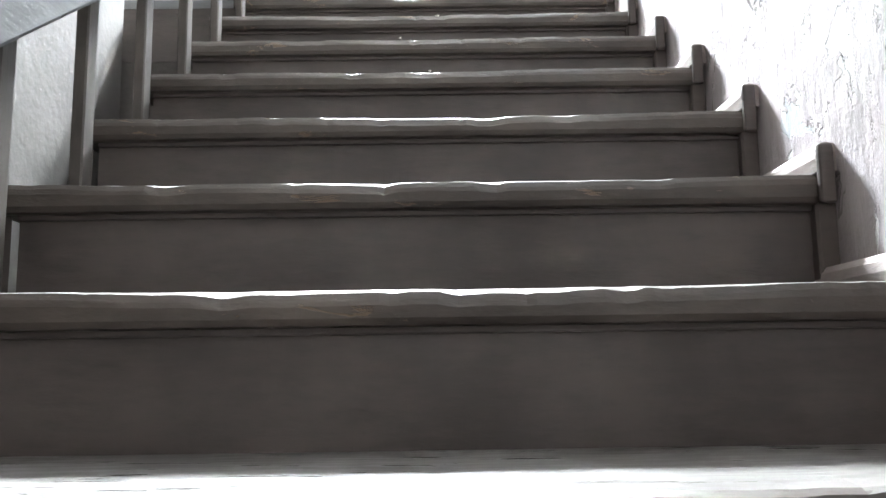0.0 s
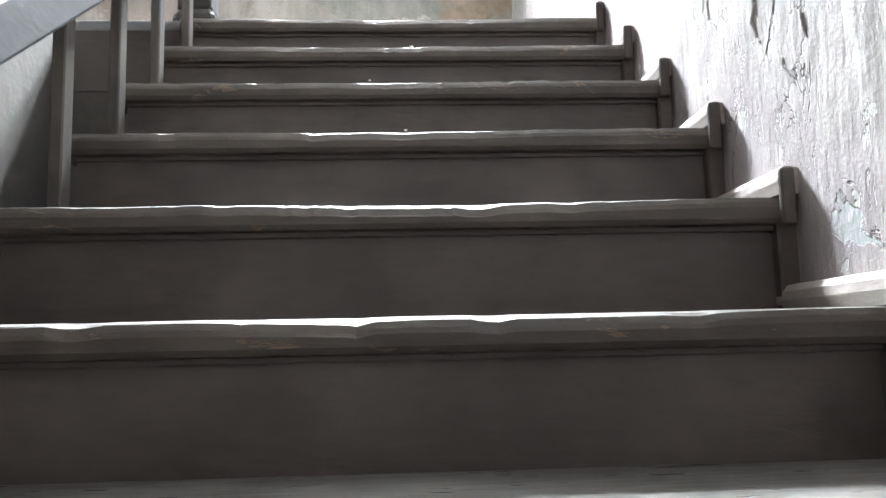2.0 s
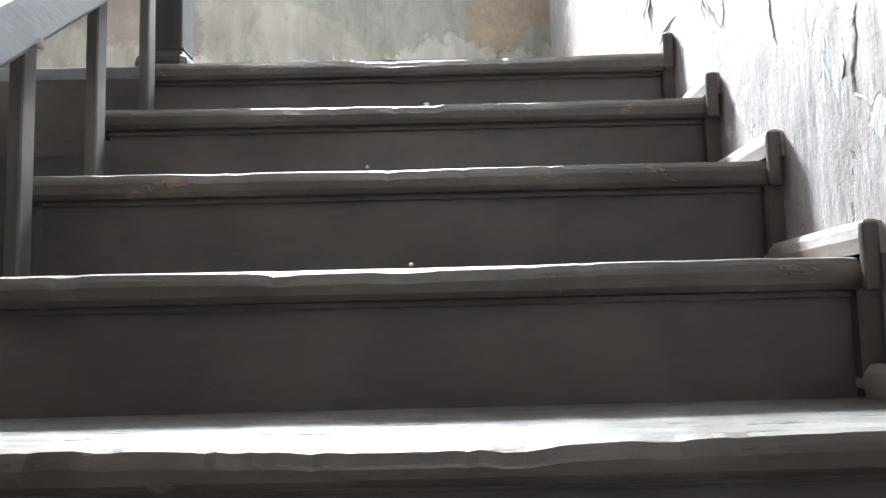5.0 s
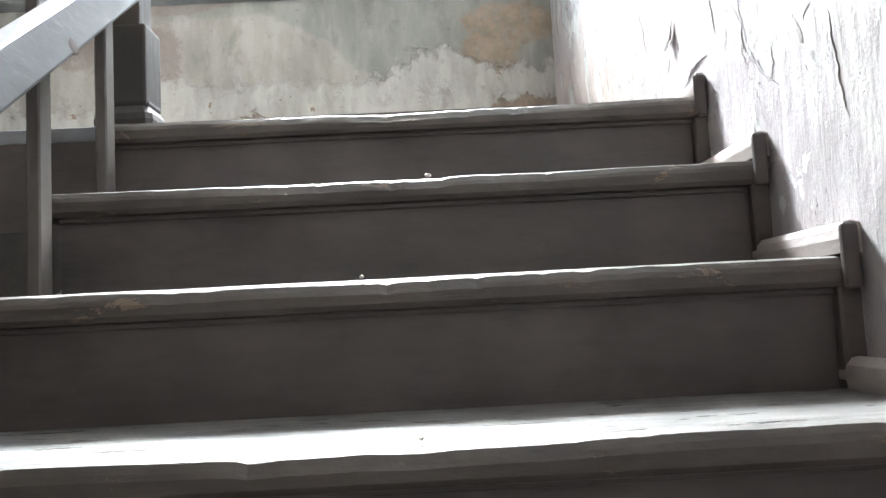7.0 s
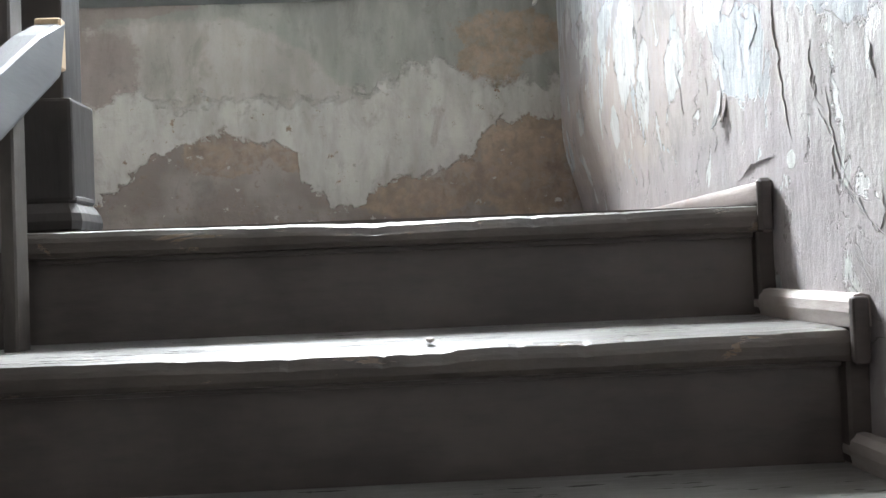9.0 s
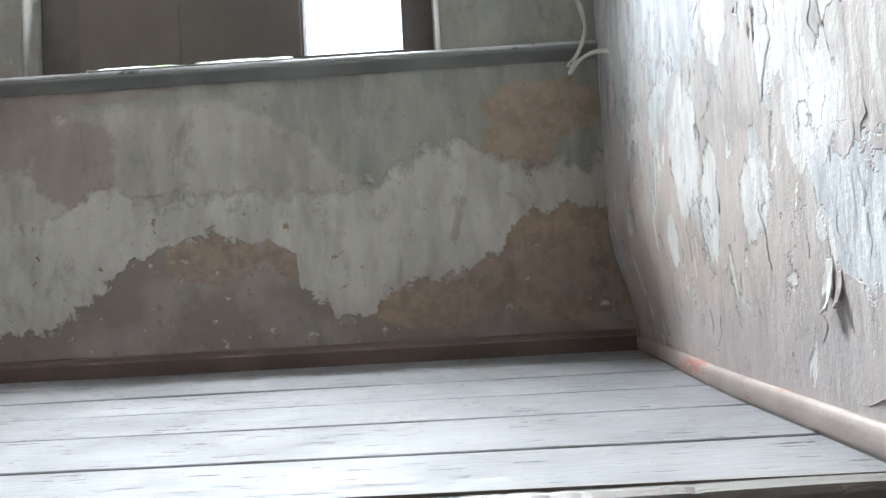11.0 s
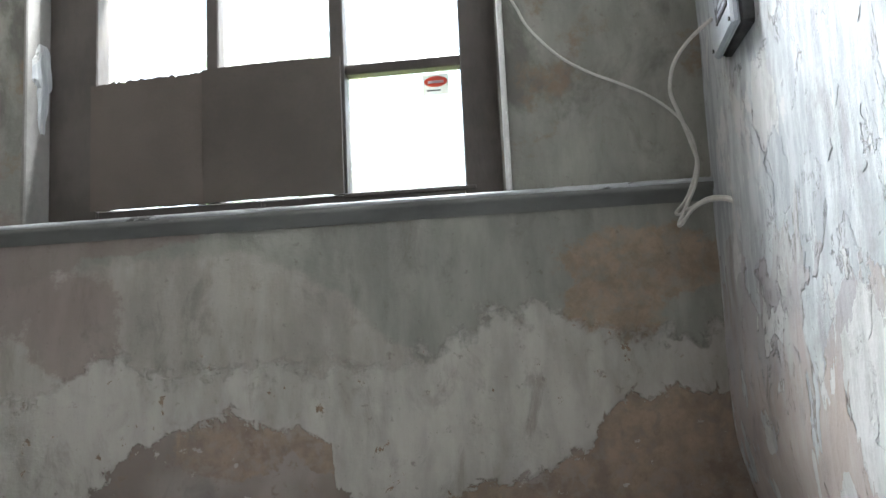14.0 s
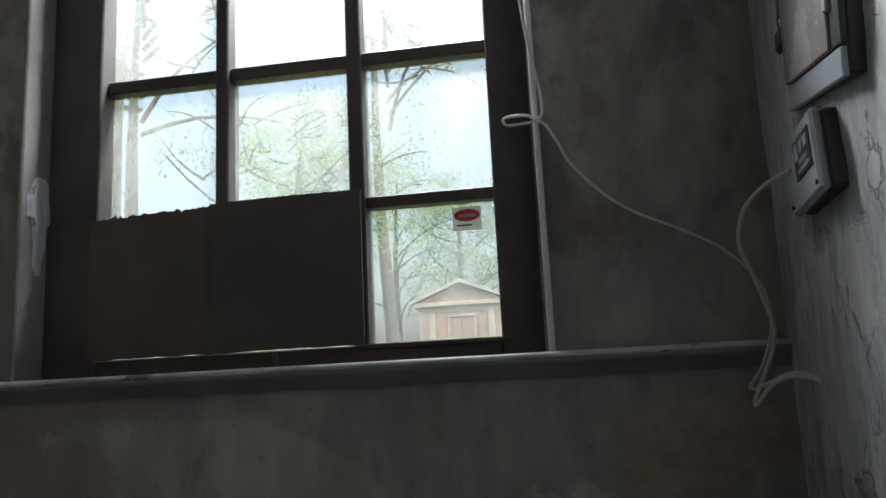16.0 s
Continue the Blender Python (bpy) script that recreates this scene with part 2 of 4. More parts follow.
    sky_blue = scraps([(0.85, 0.85, 0.33, 0.17), (1.1, 1.25, 0.25, 0.2), (0.6, 1.0, 0.3, 0.2)])
    at_blue = k.ramp(sky_blue, 1.0, 0.97)
    at_lime = k.ramp(lime, 1.0, 0.97)
    col = k.mix(at_blue, col, blue)
    col = k.mix(at_lime, col, k.mix(k.ramp(run, 0.4, 0.6), (0.40, 0.397, 0.39), (0.50, 0.498, 0.49)))
    edge = k.math("MULTIPLY", k.ramp(k.math("ABSOLUTE", k.math("SUBTRACT", k.math("MINIMUM", sky_blue, lime), 1.02)), 0.05, 0.015), k.ramp(k.noise(9.0, 3.0), 0.52, 0.58))
    shed = k.math("MAXIMUM", shed, at_blue)
    # dark gaps where the lime has lifted
    rim = k.math("MULTIPLY", k.ramp(level, 0.533, 0.549), k.ramp(k.noise(6.0, 3.0), 0.5, 0.56))
    rim = k.math("MULTIPLY", rim, k.ramp(level, 0.556, 0.551))
    rim = k.math("MAXIMUM", rim, k.math("MULTIPLY", k.math("MULTIPLY", k.ramp(small, 0.588, 0.60), k.ramp(small, 0.610, 0.604)), k.ramp(big, 0.54, 0.58)))
    line = k.noise(5.2, 5.0, 0.55, vec=k.mapped((1, 1.1, 0.42), (1, 3, 6)), distort=1.6)
    crack = k.ramp(k.math("ABSOLUTE", k.math("SUBTRACT", line, 0.5)), 0.007, 0.002)
    crack = k.math("MULTIPLY", crack, k.ramp(k.noise(5.0, 3.0, vec=k.mapped((1, 1, 0.6), (9, 9, 9))), 0.55, 0.60))
    line_b = k.noise(9.0, 5.0, 0.6, vec=k.mapped((1, 1.1, 0.5), (5, 2, 8)), distort=1.6)
    crack_b = k.ramp(k.math("ABSOLUTE", k.math("SUBTRACT", line_b, 0.52)), 0.006, 0.002)
    crack_b = k.math("MULTIPLY", crack_b, k.ramp(k.noise(7.0, 3.0, vec=k.mapped((1, 1, 0.7), (3, 4, 2))), 0.58, 0.62))
    crack = k.math("MAXIMUM", crack, crack_b)
    dark = k.math("MAXIMUM", k.math("MAXIMUM", crack, rim), edge)
    col = k.mix(k.math("MULTIPLY", dark, 0.6), col, (0.10, 0.09, 0.083))
    col = k.mix(k.ramp(grit, 0.64, 0.78, 0.0, 0.4), col, (0.27, 0.255, 0.24))
    dirt = k.noise(7.0, 7.0, 0.68, vec=k.mapped((1, 1, 0.6), (8, 3, 4)), distort=0.4)
    col = k.mix(k.ramp(dirt, 0.50, 0.68, 0.0, 0.6), col, (0.20, 0.19, 0.182))
    k.put(bsdf.inputs["Base Color"], col)
    bsdf.inputs["Roughness"].default_value = 0.85
    n = k.bump(k.math("SUBTRACT", shed, at_lime), 0.8, -0.005)
    n = k.bump(k.math("ADD", lump, k.math("MULTIPLY", run, 0.6)), 0.55, 0.010, n)
    n = k.bump(dark, 0.8, -0.005, n)
    k.put(bsdf.inputs["Normal"], k.bump(grit, 0.35, 0.003, n))
    return m


def floor_paint():
    """Stair boards: dark brown-grey paint worn to pale wood at the nosing."""
    return paint("worn_stair_paint", (0.042, 0.034, 0.029), (0.082, 0.067, 0.057), 0.5, 4.0, (0.3, 1, 1), 0.55, (0.37, (0.14, 0.098, 0.066), 26.0), fine=40.0)


M_BACK = back_plaster()
M_SIDE = side_plaster()
M_DIM = paint("grey_wall_plaster", (0.12, 0.114, 0.105), (0.20, 0.19, 0.175), 0.9, 2.0, bump=0.4, fine=30.0)
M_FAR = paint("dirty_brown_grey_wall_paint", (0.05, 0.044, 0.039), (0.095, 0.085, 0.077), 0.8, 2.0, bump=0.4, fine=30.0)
M_SOUTH = paint("brown_oil_paint", (0.11, 0.092, 0.082), (0.16, 0.138, 0.124), 0.6, 2.0)
M_CEIL = paint("old_ceiling_whitewash", (0.17, 0.165, 0.155), (0.24, 0.23, 0.215), 0.9, 1.5)
M_TREAD = floor_paint()
# tread tops coloured lighter than the fronts to carry the window's light
M_TREAD_LIT = paint("worn_daylit_tread_top", (0.10, 0.094, 0.088), (0.165, 0.158, 0.15), 0.36, 3.0, (0.12, 1, 1), 0.2, (0.30, (0.085, 0.07, 0.058), 6.0))
M_RISER = paint("dark_riser_paint", (0.042, 0.034, 0.031), (0.078, 0.064, 0.058), 0.55, 5.0, (0.25, 1, 1), 0.25)
M_FLOOR = paint("worn_floor_boards", (0.115, 0.117, 0.121), (0.185, 0.188, 0.195), 0.36, 5.0, (0.15, 1.6, 1), 0.2, (0.36, (0.085, 0.074, 0.066), 5.0))
M_SKIRT = paint("flaked_skirting_paint", (0.26, 0.225, 0.21), (0.38, 0.345, 0.325), 0.6, 7.0, (1, 0.3, 1), 0.3, (0.44, (0.19, 0.12, 0.098), 6.0))
M_SKIRT_RED = paint("flaked_red_skirting_paint", (0.17, 0.13, 0.118), (0.25, 0.215, 0.20), 0.6, 6.0, (1, 0.25, 1), 0.3, (0.44, (0.25, 0.115, 0.09), 5.0))
M_BASE = paint("brown_baseboard_paint", (0.055, 0.035, 0.028), (0.095, 0.062, 0.05), 0.55, 5.0)
M_POST = paint("dark_newel_wood", (0.016, 0.013, 0.012), (0.034, 0.028, 0.025), 0.6, 5.0, (1, 1, 0.15), 0.25)
M_RAIL = paint("grey_bare_plank", (0.075, 0.076, 0.080), (0.125, 0.126, 0.131), 0.65, 3.0, (1, 0.12, 0.5), 0.3)
M_RAILCUT = paint("fresh_sawn_end", (0.46, 0.33, 0.20), (0.56, 0.42, 0.27), 0.7, 6.0)
M_KNOT = paint("wood_knot", (0.03, 0.022, 0.017), (0.06, 0.045, 0.035), 0.7, 20.0)
M_BAL = paint("baluster_paint", (0.05, 0.042, 0.037), (0.10, 0.086, 0.075), 0.6, 6.0, (1, 1, 0.2), 0.2)
M_FRAME = paint("old_window_paint", (0.035, 0.028, 0.024), (0.065, 0.054, 0.047), 0.55, 6.0, (1, 1, 0.3), 0.3, (0.30, (0.12, 0.107, 0.095), 14.0))
M_SILL = paint("sill_paint", (0.12, 0.122, 0.113), (0.17, 0.172, 0.16), 0.4, 3.0, (0.4, 1, 1), 0.06, fine=25.0)
M_SILL_GLINT = paint("pale_sill_glint", (0.24, 0.25, 0.26), (0.40, 0.41, 0.42), 0.4, 7.0, (0.3, 1, 1), 0.2, (0.42, (0.09, 0.088, 0.085), 12.0))
M_CARD = paint("brown_fibreboard", (0.066, 0.053, 0.044), (0.095, 0.078, 0.066), 0.85, 3.0, bump=0.2, fine=120.0)
M_CARD_DARK = paint("dark_hardboard", (0.044, 0.035, 0.028), (0.070, 0.057, 0.047), 0.6, 3.0, bump=0.15, fine=90.0)
M_CABLE = paint("white_cable_sheath", (0.40, 0.385, 0.35), (0.50, 0.485, 0.45), 0.5, 12.0)
M_PIPE = paint("white_conduit_paint", (0.50, 0.49, 0.47), (0.60, 0.59, 0.57), 0.45, 8.0)
M_STEEL = paint("grey_enclosure_paint", (0.27, 0.29, 0.32), (0.37, 0.395, 0.425), 0.4, 6.0, bump=0.1)
M_BLACK = paint("black_plastic", (0.02, 0.02, 0.02), (0.045, 0.045, 0.045), 0.4, 8.0)
M_RUST = paint("rusty_cabinet_paint", (0.12, 0.10, 0.09), (0.24, 0.21, 0.19), 0.5, 5.0, bump=0.3, chips=(0.42, (0.33, 0.30, 0.29), 6.0))
M_PAPER = paint("white_paper", (0.78, 0.78, 0.77), (0.85, 0.85, 0.84), 0.7, 10.0)


def backlit_paper(name, colour):
    """Thin paper stuck on glass: daylight comes through it."""
    m, nt, bsdf = nodes_of(name)
    k = Net(nt)
    tint = k.mix(k.ramp(k.noise(40.0), 0.4, 0.6, 0.0, 0.15), colour, (0.5, 0.48, 0.45))
    k.put(bsdf.inputs["Base Color"], tint)
    thin = nt.nodes.new("ShaderNodeBsdfTranslucent")
    k.put(thin.inputs[0], tint)
    both = nt.nodes.new("ShaderNodeMixShader")
    both.inputs[0].default_value = 0.65
    nt.links.new(bsdf.outputs[0], both.inputs[1])
    nt.links.new(thin.outputs[0], both.inputs[2])
    nt.links.new(both.outputs[0], nt.nodes["Material Output"].inputs[0])
    return m


M_STICKER = backlit_paper("sticker_paper", (0.85, 0.84, 0.82))
M_STICKER_RED = backlit_paper("sticker_red_print", (0.75, 0.12, 0.06))
M_STONE = paint("rubble_chip", (0.42, 0.39, 0.35), (0.55, 0.52, 0.48), 0.9, 30.0)


def glass():
    m, nt, bsdf = nodes_of("dusty_window_glass")
    k = Net(nt)
    out = nt.nodes["Material Output"]
    clear = nt.nodes.new("ShaderNodeBsdfTransparent")
    clear.inputs[0].default_value = (0.96, 0.955, 0.93, 1)
    dust = nt.nodes.new("ShaderNodeBsdfTranslucent")
    dust.inputs[0].default_value = (0.90, 0.88, 0.86, 1)
    gloss = nt.nodes.new("ShaderNodeBsdfGlossy")
    gloss.inputs["Roughness"].default_value = 0.05
    smear = k.noise(5.0, 5.0, 0.65, vec=k.mapped((1, 1, 0.35)))
    mixer = nt.nodes.new("ShaderNodeMixShader")
    k.put(mixer.inputs[0], k.ramp(smear, 0.3, 0.75, 0.10, 0.34))
    nt.links.new(clear.outputs[0], mixer.inputs[1])
    nt.links.new(dust.outputs[0], mixer.inputs[2])
    last = nt.nodes.new("ShaderNodeMixShader")
    last.inputs[0].default_value = 0.05
    nt.links.new(mixer.outputs[0], last.inputs[1])
    nt.links.new(gloss.outputs[0], last.inputs[2])
    nt.links.new(last.outputs[0], out.inputs[0])
    return m


M_GLASS = glass()


# ---- building helpers ----
def box(bm, x0, x1, y0, y1, z0, z1, bevel=0.0, segments=1):
    """A box with its edges rounded, added to bm. Returns its new vertices."""
    g = bmesh.ops.create_cube(bm, size=1.0, matrix=Matrix.LocRotScale(((x0 + x1) / 2, (y0 + y1) / 2, (z0 + z1) / 2), None, (abs(x1 - x0), abs(y1 - y0), abs(z1 - z0))))
    vs = g["verts"]
    if bevel:
        es = list({e for v in vs for e in v.link_edges})
        bmesh.ops.bevel(bm, geom=es, offset=bevel, segments=segments, affect="EDGES", profile=0.6)
    return vs


def mesh_of(name, bm, material, smooth=False):
    me = bpy.data.meshes.new(name)
    bmesh.ops.recalc_face_normals(bm, faces=bm.faces)
    bm.to_mesh(me)
    bm.free()
    me.materials.append(material)
    if smooth:
        me.polygons.foreach_set("use_smooth", [True] * len(me.polygons))
    return me


def thing(name, bm, material, label="", category="", group="", kind="", smooth=False):
    return tagged(new(name, mesh_of(name, bm, material, smooth)), label, category, group, kind)


def part(name, bm, material, parent, label="", smooth=False):
    ob = new(name, mesh_of(name, bm, material, smooth))
    ob.parent = parent
    return tagged(ob, label)


def boxed(name, dims, material, parent=None, label="", category="", group="", kind="", bevel=0.003):
    bm = bmesh.new()
    box(bm, *dims, bevel=bevel)
    if parent is None:
        return thing(name, bm, material, label, category, group, kind)
    return part(name, bm, material, parent, label)


def empty(name, at=(0, 0, 0), label="", category="", group="", kind=""):
    ob = new(name)
    ob.matrix_world = Matrix.Translation(at)
    return tagged(ob, label, category, group, kind)


def loft(bm, sections, closed=False):
    """Joins rows of vertices of equal count by quads."""
    rows = [[bm.verts.new(p) for p in s] for s in sections]
    n = len(rows[0])
    for a, b in zip(rows, rows[1:]):
        for i in range(n if closed else n - 1):
            j = (i + 1) % n
            bm.faces.new((a[i], a[j], b[j], b[i]))
    return rows


def tube(name, points, radius, material, parent=None, label="", category="", kind="", sides=8):
    """A round cable through points, smoothed."""
    pts = [Vector(p) for p in points]
    fine = []
    for i in range(len(pts) - 1):
        p0, p1, p2, p3 = pts[max(i - 1, 0)], pts[i], pts[i + 1], pts[min(i + 2, len(pts) - 1)]
        for s in range(6):
            u = s / 6
            fine.append(0.5 * ((2 * p1) + (p2 - p0) * u + (2 * p0 - 5 * p1 + 4 * p2 - p3) * u * u + (3 * p1 - p0 - 3 * p2 + p3) * u ** 3))
    fine.append(pts[-1])
    bm = bmesh.new()
    rows = []
    side = Vector((0.3, 0.9, 0.2)).normalized()
    for i, p in enumerate(fine):
        d = (fine[min(i + 1, len(fine) - 1)] - fine[max(i - 1, 0)]).normalized()
        u = d.cross(side).normalized()
        side = u.cross(d).normalized()
        rows.append([p + radius * (math.cos(a) * u + math.sin(a) * side) for a in [2 * math.pi * k / sides for k in range(sides)]])
    made = loft(bm, rows, True)
    bm.faces.new(made[0])
    bm.faces.new(made[-1][::-1])
    if parent is None:
        return thing(name, bm, material, label, category, kind=kind, smooth=True)
    return part(name, bm, material, parent, label, smooth=True)


# ---- setting ----
def swell(a, b, depth):
    """The unevenness of old plaster."""
    q = Vector((a * 2.3, b * 2.3, 5.1))
    return depth * (noise.noise(q) * 0.6 + noise.noise(q * 4.1) * 0.25 + noise.noise(q * 13) * 0.1)


def relief(name, u, v, place, step, depth, material, label):
    """A plaster face as a fine uneven sheet over the wall's body; place(u, v, h) puts a point."""
    nu, nv = int((u[1] - u[0]) / step) + 1, int((v[1] - v[0]) / step) + 1
    co, faces = [], []
    for j in range(nv + 1):
        for i in range(nu + 1):
            a, b = u[0] + (u[1] - u[0]) * i / nu, v[0] + (v[1] - v[0]) * j / nv
            co.append(place(a, b, swell(a, b, depth)))
    for j in range(nv):
        for i in range(nu):
            k = j * (nu + 1) + i
            faces.append((k, k + 1, k + nu + 2, k + nu + 1))
    me = bpy.data.meshes.new(name)
    me.from_pydata(co, [], faces)
    me.materials.append(material)
    me.polygons.foreach_set("use_smooth", [True] * len(faces))
    return tagged(new(name, me), label, "wall", kind="structure")


boxed("wall_east", (0.075, 0.4, -4.4, 2.2, -2.4, TOP), M_SIDE, kind="structure", category="wall", label="thick plastered wall beside the stair flight", bevel=0)


def smooth(v, lo, hi):
    u = max(0.0, min(1.0, (v - lo) / (hi - lo)))
    return u * u * (3 - 2 * u)


def east_face(y, z):
    """How far the old wall face stands from its plane: it bellies out up the corner and falls back at the skirting."""
    return smooth(y, 0.55, 1.62) * (0.045 - 0.082 * smooth(z, 0.0, 0.42))


wall_plaster = relief("wall_east_plaster", (-4.2, W + 0.02), (-2.2, TOP), lambda a, b, h: (h + east_face(a, b), a, b), 0.02, 0.010, M_SIDE, "peeling whitewashed plaster with cracks and blue-grey flakes")
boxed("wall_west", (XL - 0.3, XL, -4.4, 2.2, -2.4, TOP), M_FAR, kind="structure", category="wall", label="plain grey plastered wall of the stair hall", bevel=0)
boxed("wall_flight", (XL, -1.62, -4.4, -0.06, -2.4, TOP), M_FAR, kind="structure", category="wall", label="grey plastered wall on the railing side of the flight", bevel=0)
boxed("wall_south", (XL - 0.3, 0.4, -4.5, -4.2, -2.4, TOP), M_SOUTH, kind="structure", category="wall", label="end wall in brown oil paint", bevel=0)
boxed("ceiling", (XL - 0.3, 0.4, -4.5, 2.3, TOP, TOP + 0.2), M_CEIL, kind="structure", category="ceiling", label="old whitewashed ceiling", bevel=0)
boxed("floor_lower", (XL - 0.3, 0.4, -4.5, 2.2, LEVEL[10] - 0.2, LEVEL[10]), M_RISER, kind="structure", category="floor", label="worn grey lower floor", bevel=0)

# back wall: below the window, both sides of it and over it
OX0, OX1, OZ1 = -1.915, -0.560, 5.00
bm = bmesh.new()
box(bm, XL, 0.09, W + 0.008, 2.15, -2.2, SILL - 0.03)
box(bm, XL, OX0, W + 0.008, 2.15, SILL - 0.03, TOP)
box(bm, OX1, 0.09, W + 0.008, 2.15, SILL - 0.03, TOP)
box(bm, OX0, OX1, W + 0.008, 2.15, OZ1, TOP)
thing("wall_north", bm, M_BACK, "thick plastered wall under and around the stair window", "wall", kind="structure")
relief("wall_north_plaster_low", (XL, 0.06), (0.0, SILL - 0.03), lambda a, b, h: (a, W + h, b), 0.025, 0.006, M_BACK, "peeling grey plaster with a pale flaked band and brown patches")
relief("wall_north_plaster_east", (OX1, 0.0), (SILL - 0.03, TOP), lambda a, b, h: (a, W + h, b), 0.03, 0.005, M_BACK, "dingy grey-green plaster beside the window")
relief("wall_north_plaster_west", (XL, OX0), (SILL - 0.03, TOP), lambda a, b, h: (a, W + h, b), 0.03, 0.005, M_BACK, "dingy grey plaster beside the window")
boxed("window_reveal", (OX0 - 0.004, OX0 + 0.010, W + 0.002, WIN - 0.03, SILL, OZ1), M_DIM, kind="structure", category="wall", label="chipped grey plastered window reveal", bevel=0.004)

# lifted scab of old limewash on the reveal
bm = bmesh.new()
rows = []
for k in range(15):
    u = k / 14
    mid = 0.078 + 0.012 * noise.noise(Vector((u * 4, 1, 8)))
    half = (0.062 * math.sin(math.pi * (0.06 + 0.88 * u)) ** 0.6 * (1 - 0.55 * (u < 0.55)) + 0.008 * noise.noise(Vector((u * 11, 5, 3))))
    out = 0.003 + 0.006 * math.sin(math.pi * u) ** 2
    rows.append([(OX0 + 0.0105, W + mid - half, 1.27 + 0.27 * u), (OX0 + 0.010 + out, W + mid - half * 0.7, 1.272 + 0.27 * u), (OX0 + 0.011 + out, W + mid + half * 0.5, 1.272 + 0.27 * u), (OX0 + 0.0105, W + mid + half, 1.27 + 0.27 * u)])
made = loft(bm, rows)
thing("plaster_scab", bm, M_SIDE, "pale lifted scab of limewash on the window reveal", "plaster", kind="structure")

# landing
landing = empty("floor_landing", (0, 0, 0), "landing floor of wide worn painted boards", "floor", kind="structure")
edges = [0.03, 0.25, 0.525, 0.79, 1.08, 1.385, W + 0.01]
for a, b in zip(edges, edges[1:]):
    bm = bmesh.new()
    xs = [XL + (0.05 - XL) * i / 40 for i in range(41)]
    g = 0.0062
    rows = []
    for x in xs:
        e = 0.002 * noise.noise(Vector((x * 2, a * 9, 1)))
        dip = 0.0025 * noise.noise(Vector((x * 1.3, b * 5, 4)))
        rows.append([(x, a + g + e, -0.03), (x, a + g + e, dip - 0.0015), (x, a + g + 0.0015 + e, dip), (x, b - g - 0.0015 - e, dip), (x, b - g - e, dip - 0.0015), (x, b - g - e, -0.03)])
    loft(bm, rows)
    part("plank", bm, M_FLOOR, landing)
boxed("landing_deck", (XL, 0.0, 0.034, W + 0.008, -0.22, -0.032), M_RISER, landing, "dark joist deck under the boards", bevel=0)

boxed("wall_under_landing", (XL, -1.225, 0.036, 0.25, -2.3, -0.045), M_FAR, kind="structure", category="wall", label="grey plastered wall under the landing edge", bevel=0)

# baseboards
bm = bmesh.new()
prof = [(0.0, 0.0), (-0.019, 0.0), (-0.021, 0.008), (-0.020, 0.026), (-0.017, 0.036), (-0.012, 0.041), (-0.005, 0.041), (0.006, 0.038)]
loft(bm, [[(px_ + east_face(float(y), 0.0), y, pz) for px_, pz in prof] for y in np.linspace(0.004, W - 0.004, 40)])
thing("baseboard_east", bm, M_SKIRT_RED, "rounded skirting board with flaked reddish paint", "baseboard", kind="structure", smooth=True)
bm = bmesh.new()
prof = [(0.004, 0.0), (-0.022, 0.0), (-0.022, 0.045), (-0.016, 0.052), (-0.012, 0.064), (0.004, 0.068)]
loft(bm, [[(x, W + py_, pz) for py_, pz in prof] for x in np.linspace(XL, 0.022, 30)])
thing("baseboard_north", bm, M_BASE, "brown painted skirting board", "baseboard", kind="structure")

# window sill ledge
bm = bmesh.new()
xs = np.linspace(XL, -0.03, 60)
rows = []
for x in xs:
    w = 0.002 * noise.noise(Vector((float(x) * 9, 0, 2)))
    rows.append([(x, W + 0.01, SILL - 0.055), (x, W - 0.008, SILL - 0.05), (x, W - 0.010, SILL - 0.03), (x, W - 0.026, SILL - 0.024), (x, W - 0.030 + w, SILL - 0.012), (x, W - 0.024 + w, SILL - 0.001), (x, W - 0.014, SILL + w), (x, WIN + 0.02, SILL + 0.004)])
loft(bm, rows)
thing("window_sill", bm, M_SILL, "long dusty painted sill board across the wall", "sill", kind="structure", smooth=True)

# added strip on the sill's front edge, its pale colour imitating the window's glint
bm = bmesh.new()
rows = []
for x in np.linspace(XL + 0.01, -0.04, 90):
    w = 0.0012 * noise.noise(Vector((float(x) * 14, 3, 2)))
    lo = 0.003 + 0.004 * max(0.0, noise.noise(Vector((float(x) * 5, 8, 2))))
    rows.append([(x, W - 0.0300, SILL - 0.006 - lo), (x, W - 0.0322 + w, SILL - 0.004 - lo * 0.5), (x, W - 0.0290 + w, SILL + 0.0015), (x, W - 0.022, SILL + 0.0040 + w), (x, W - 0.006, SILL + 0.0050), (x, W - 0.004, SILL + 0.001)])
loft(bm, rows)
thing("window_sill_edge", bm, M_SILL_GLINT, "added pale strip imitating the glint along the long sill's front edge", "sill", kind="structure", smooth=True)


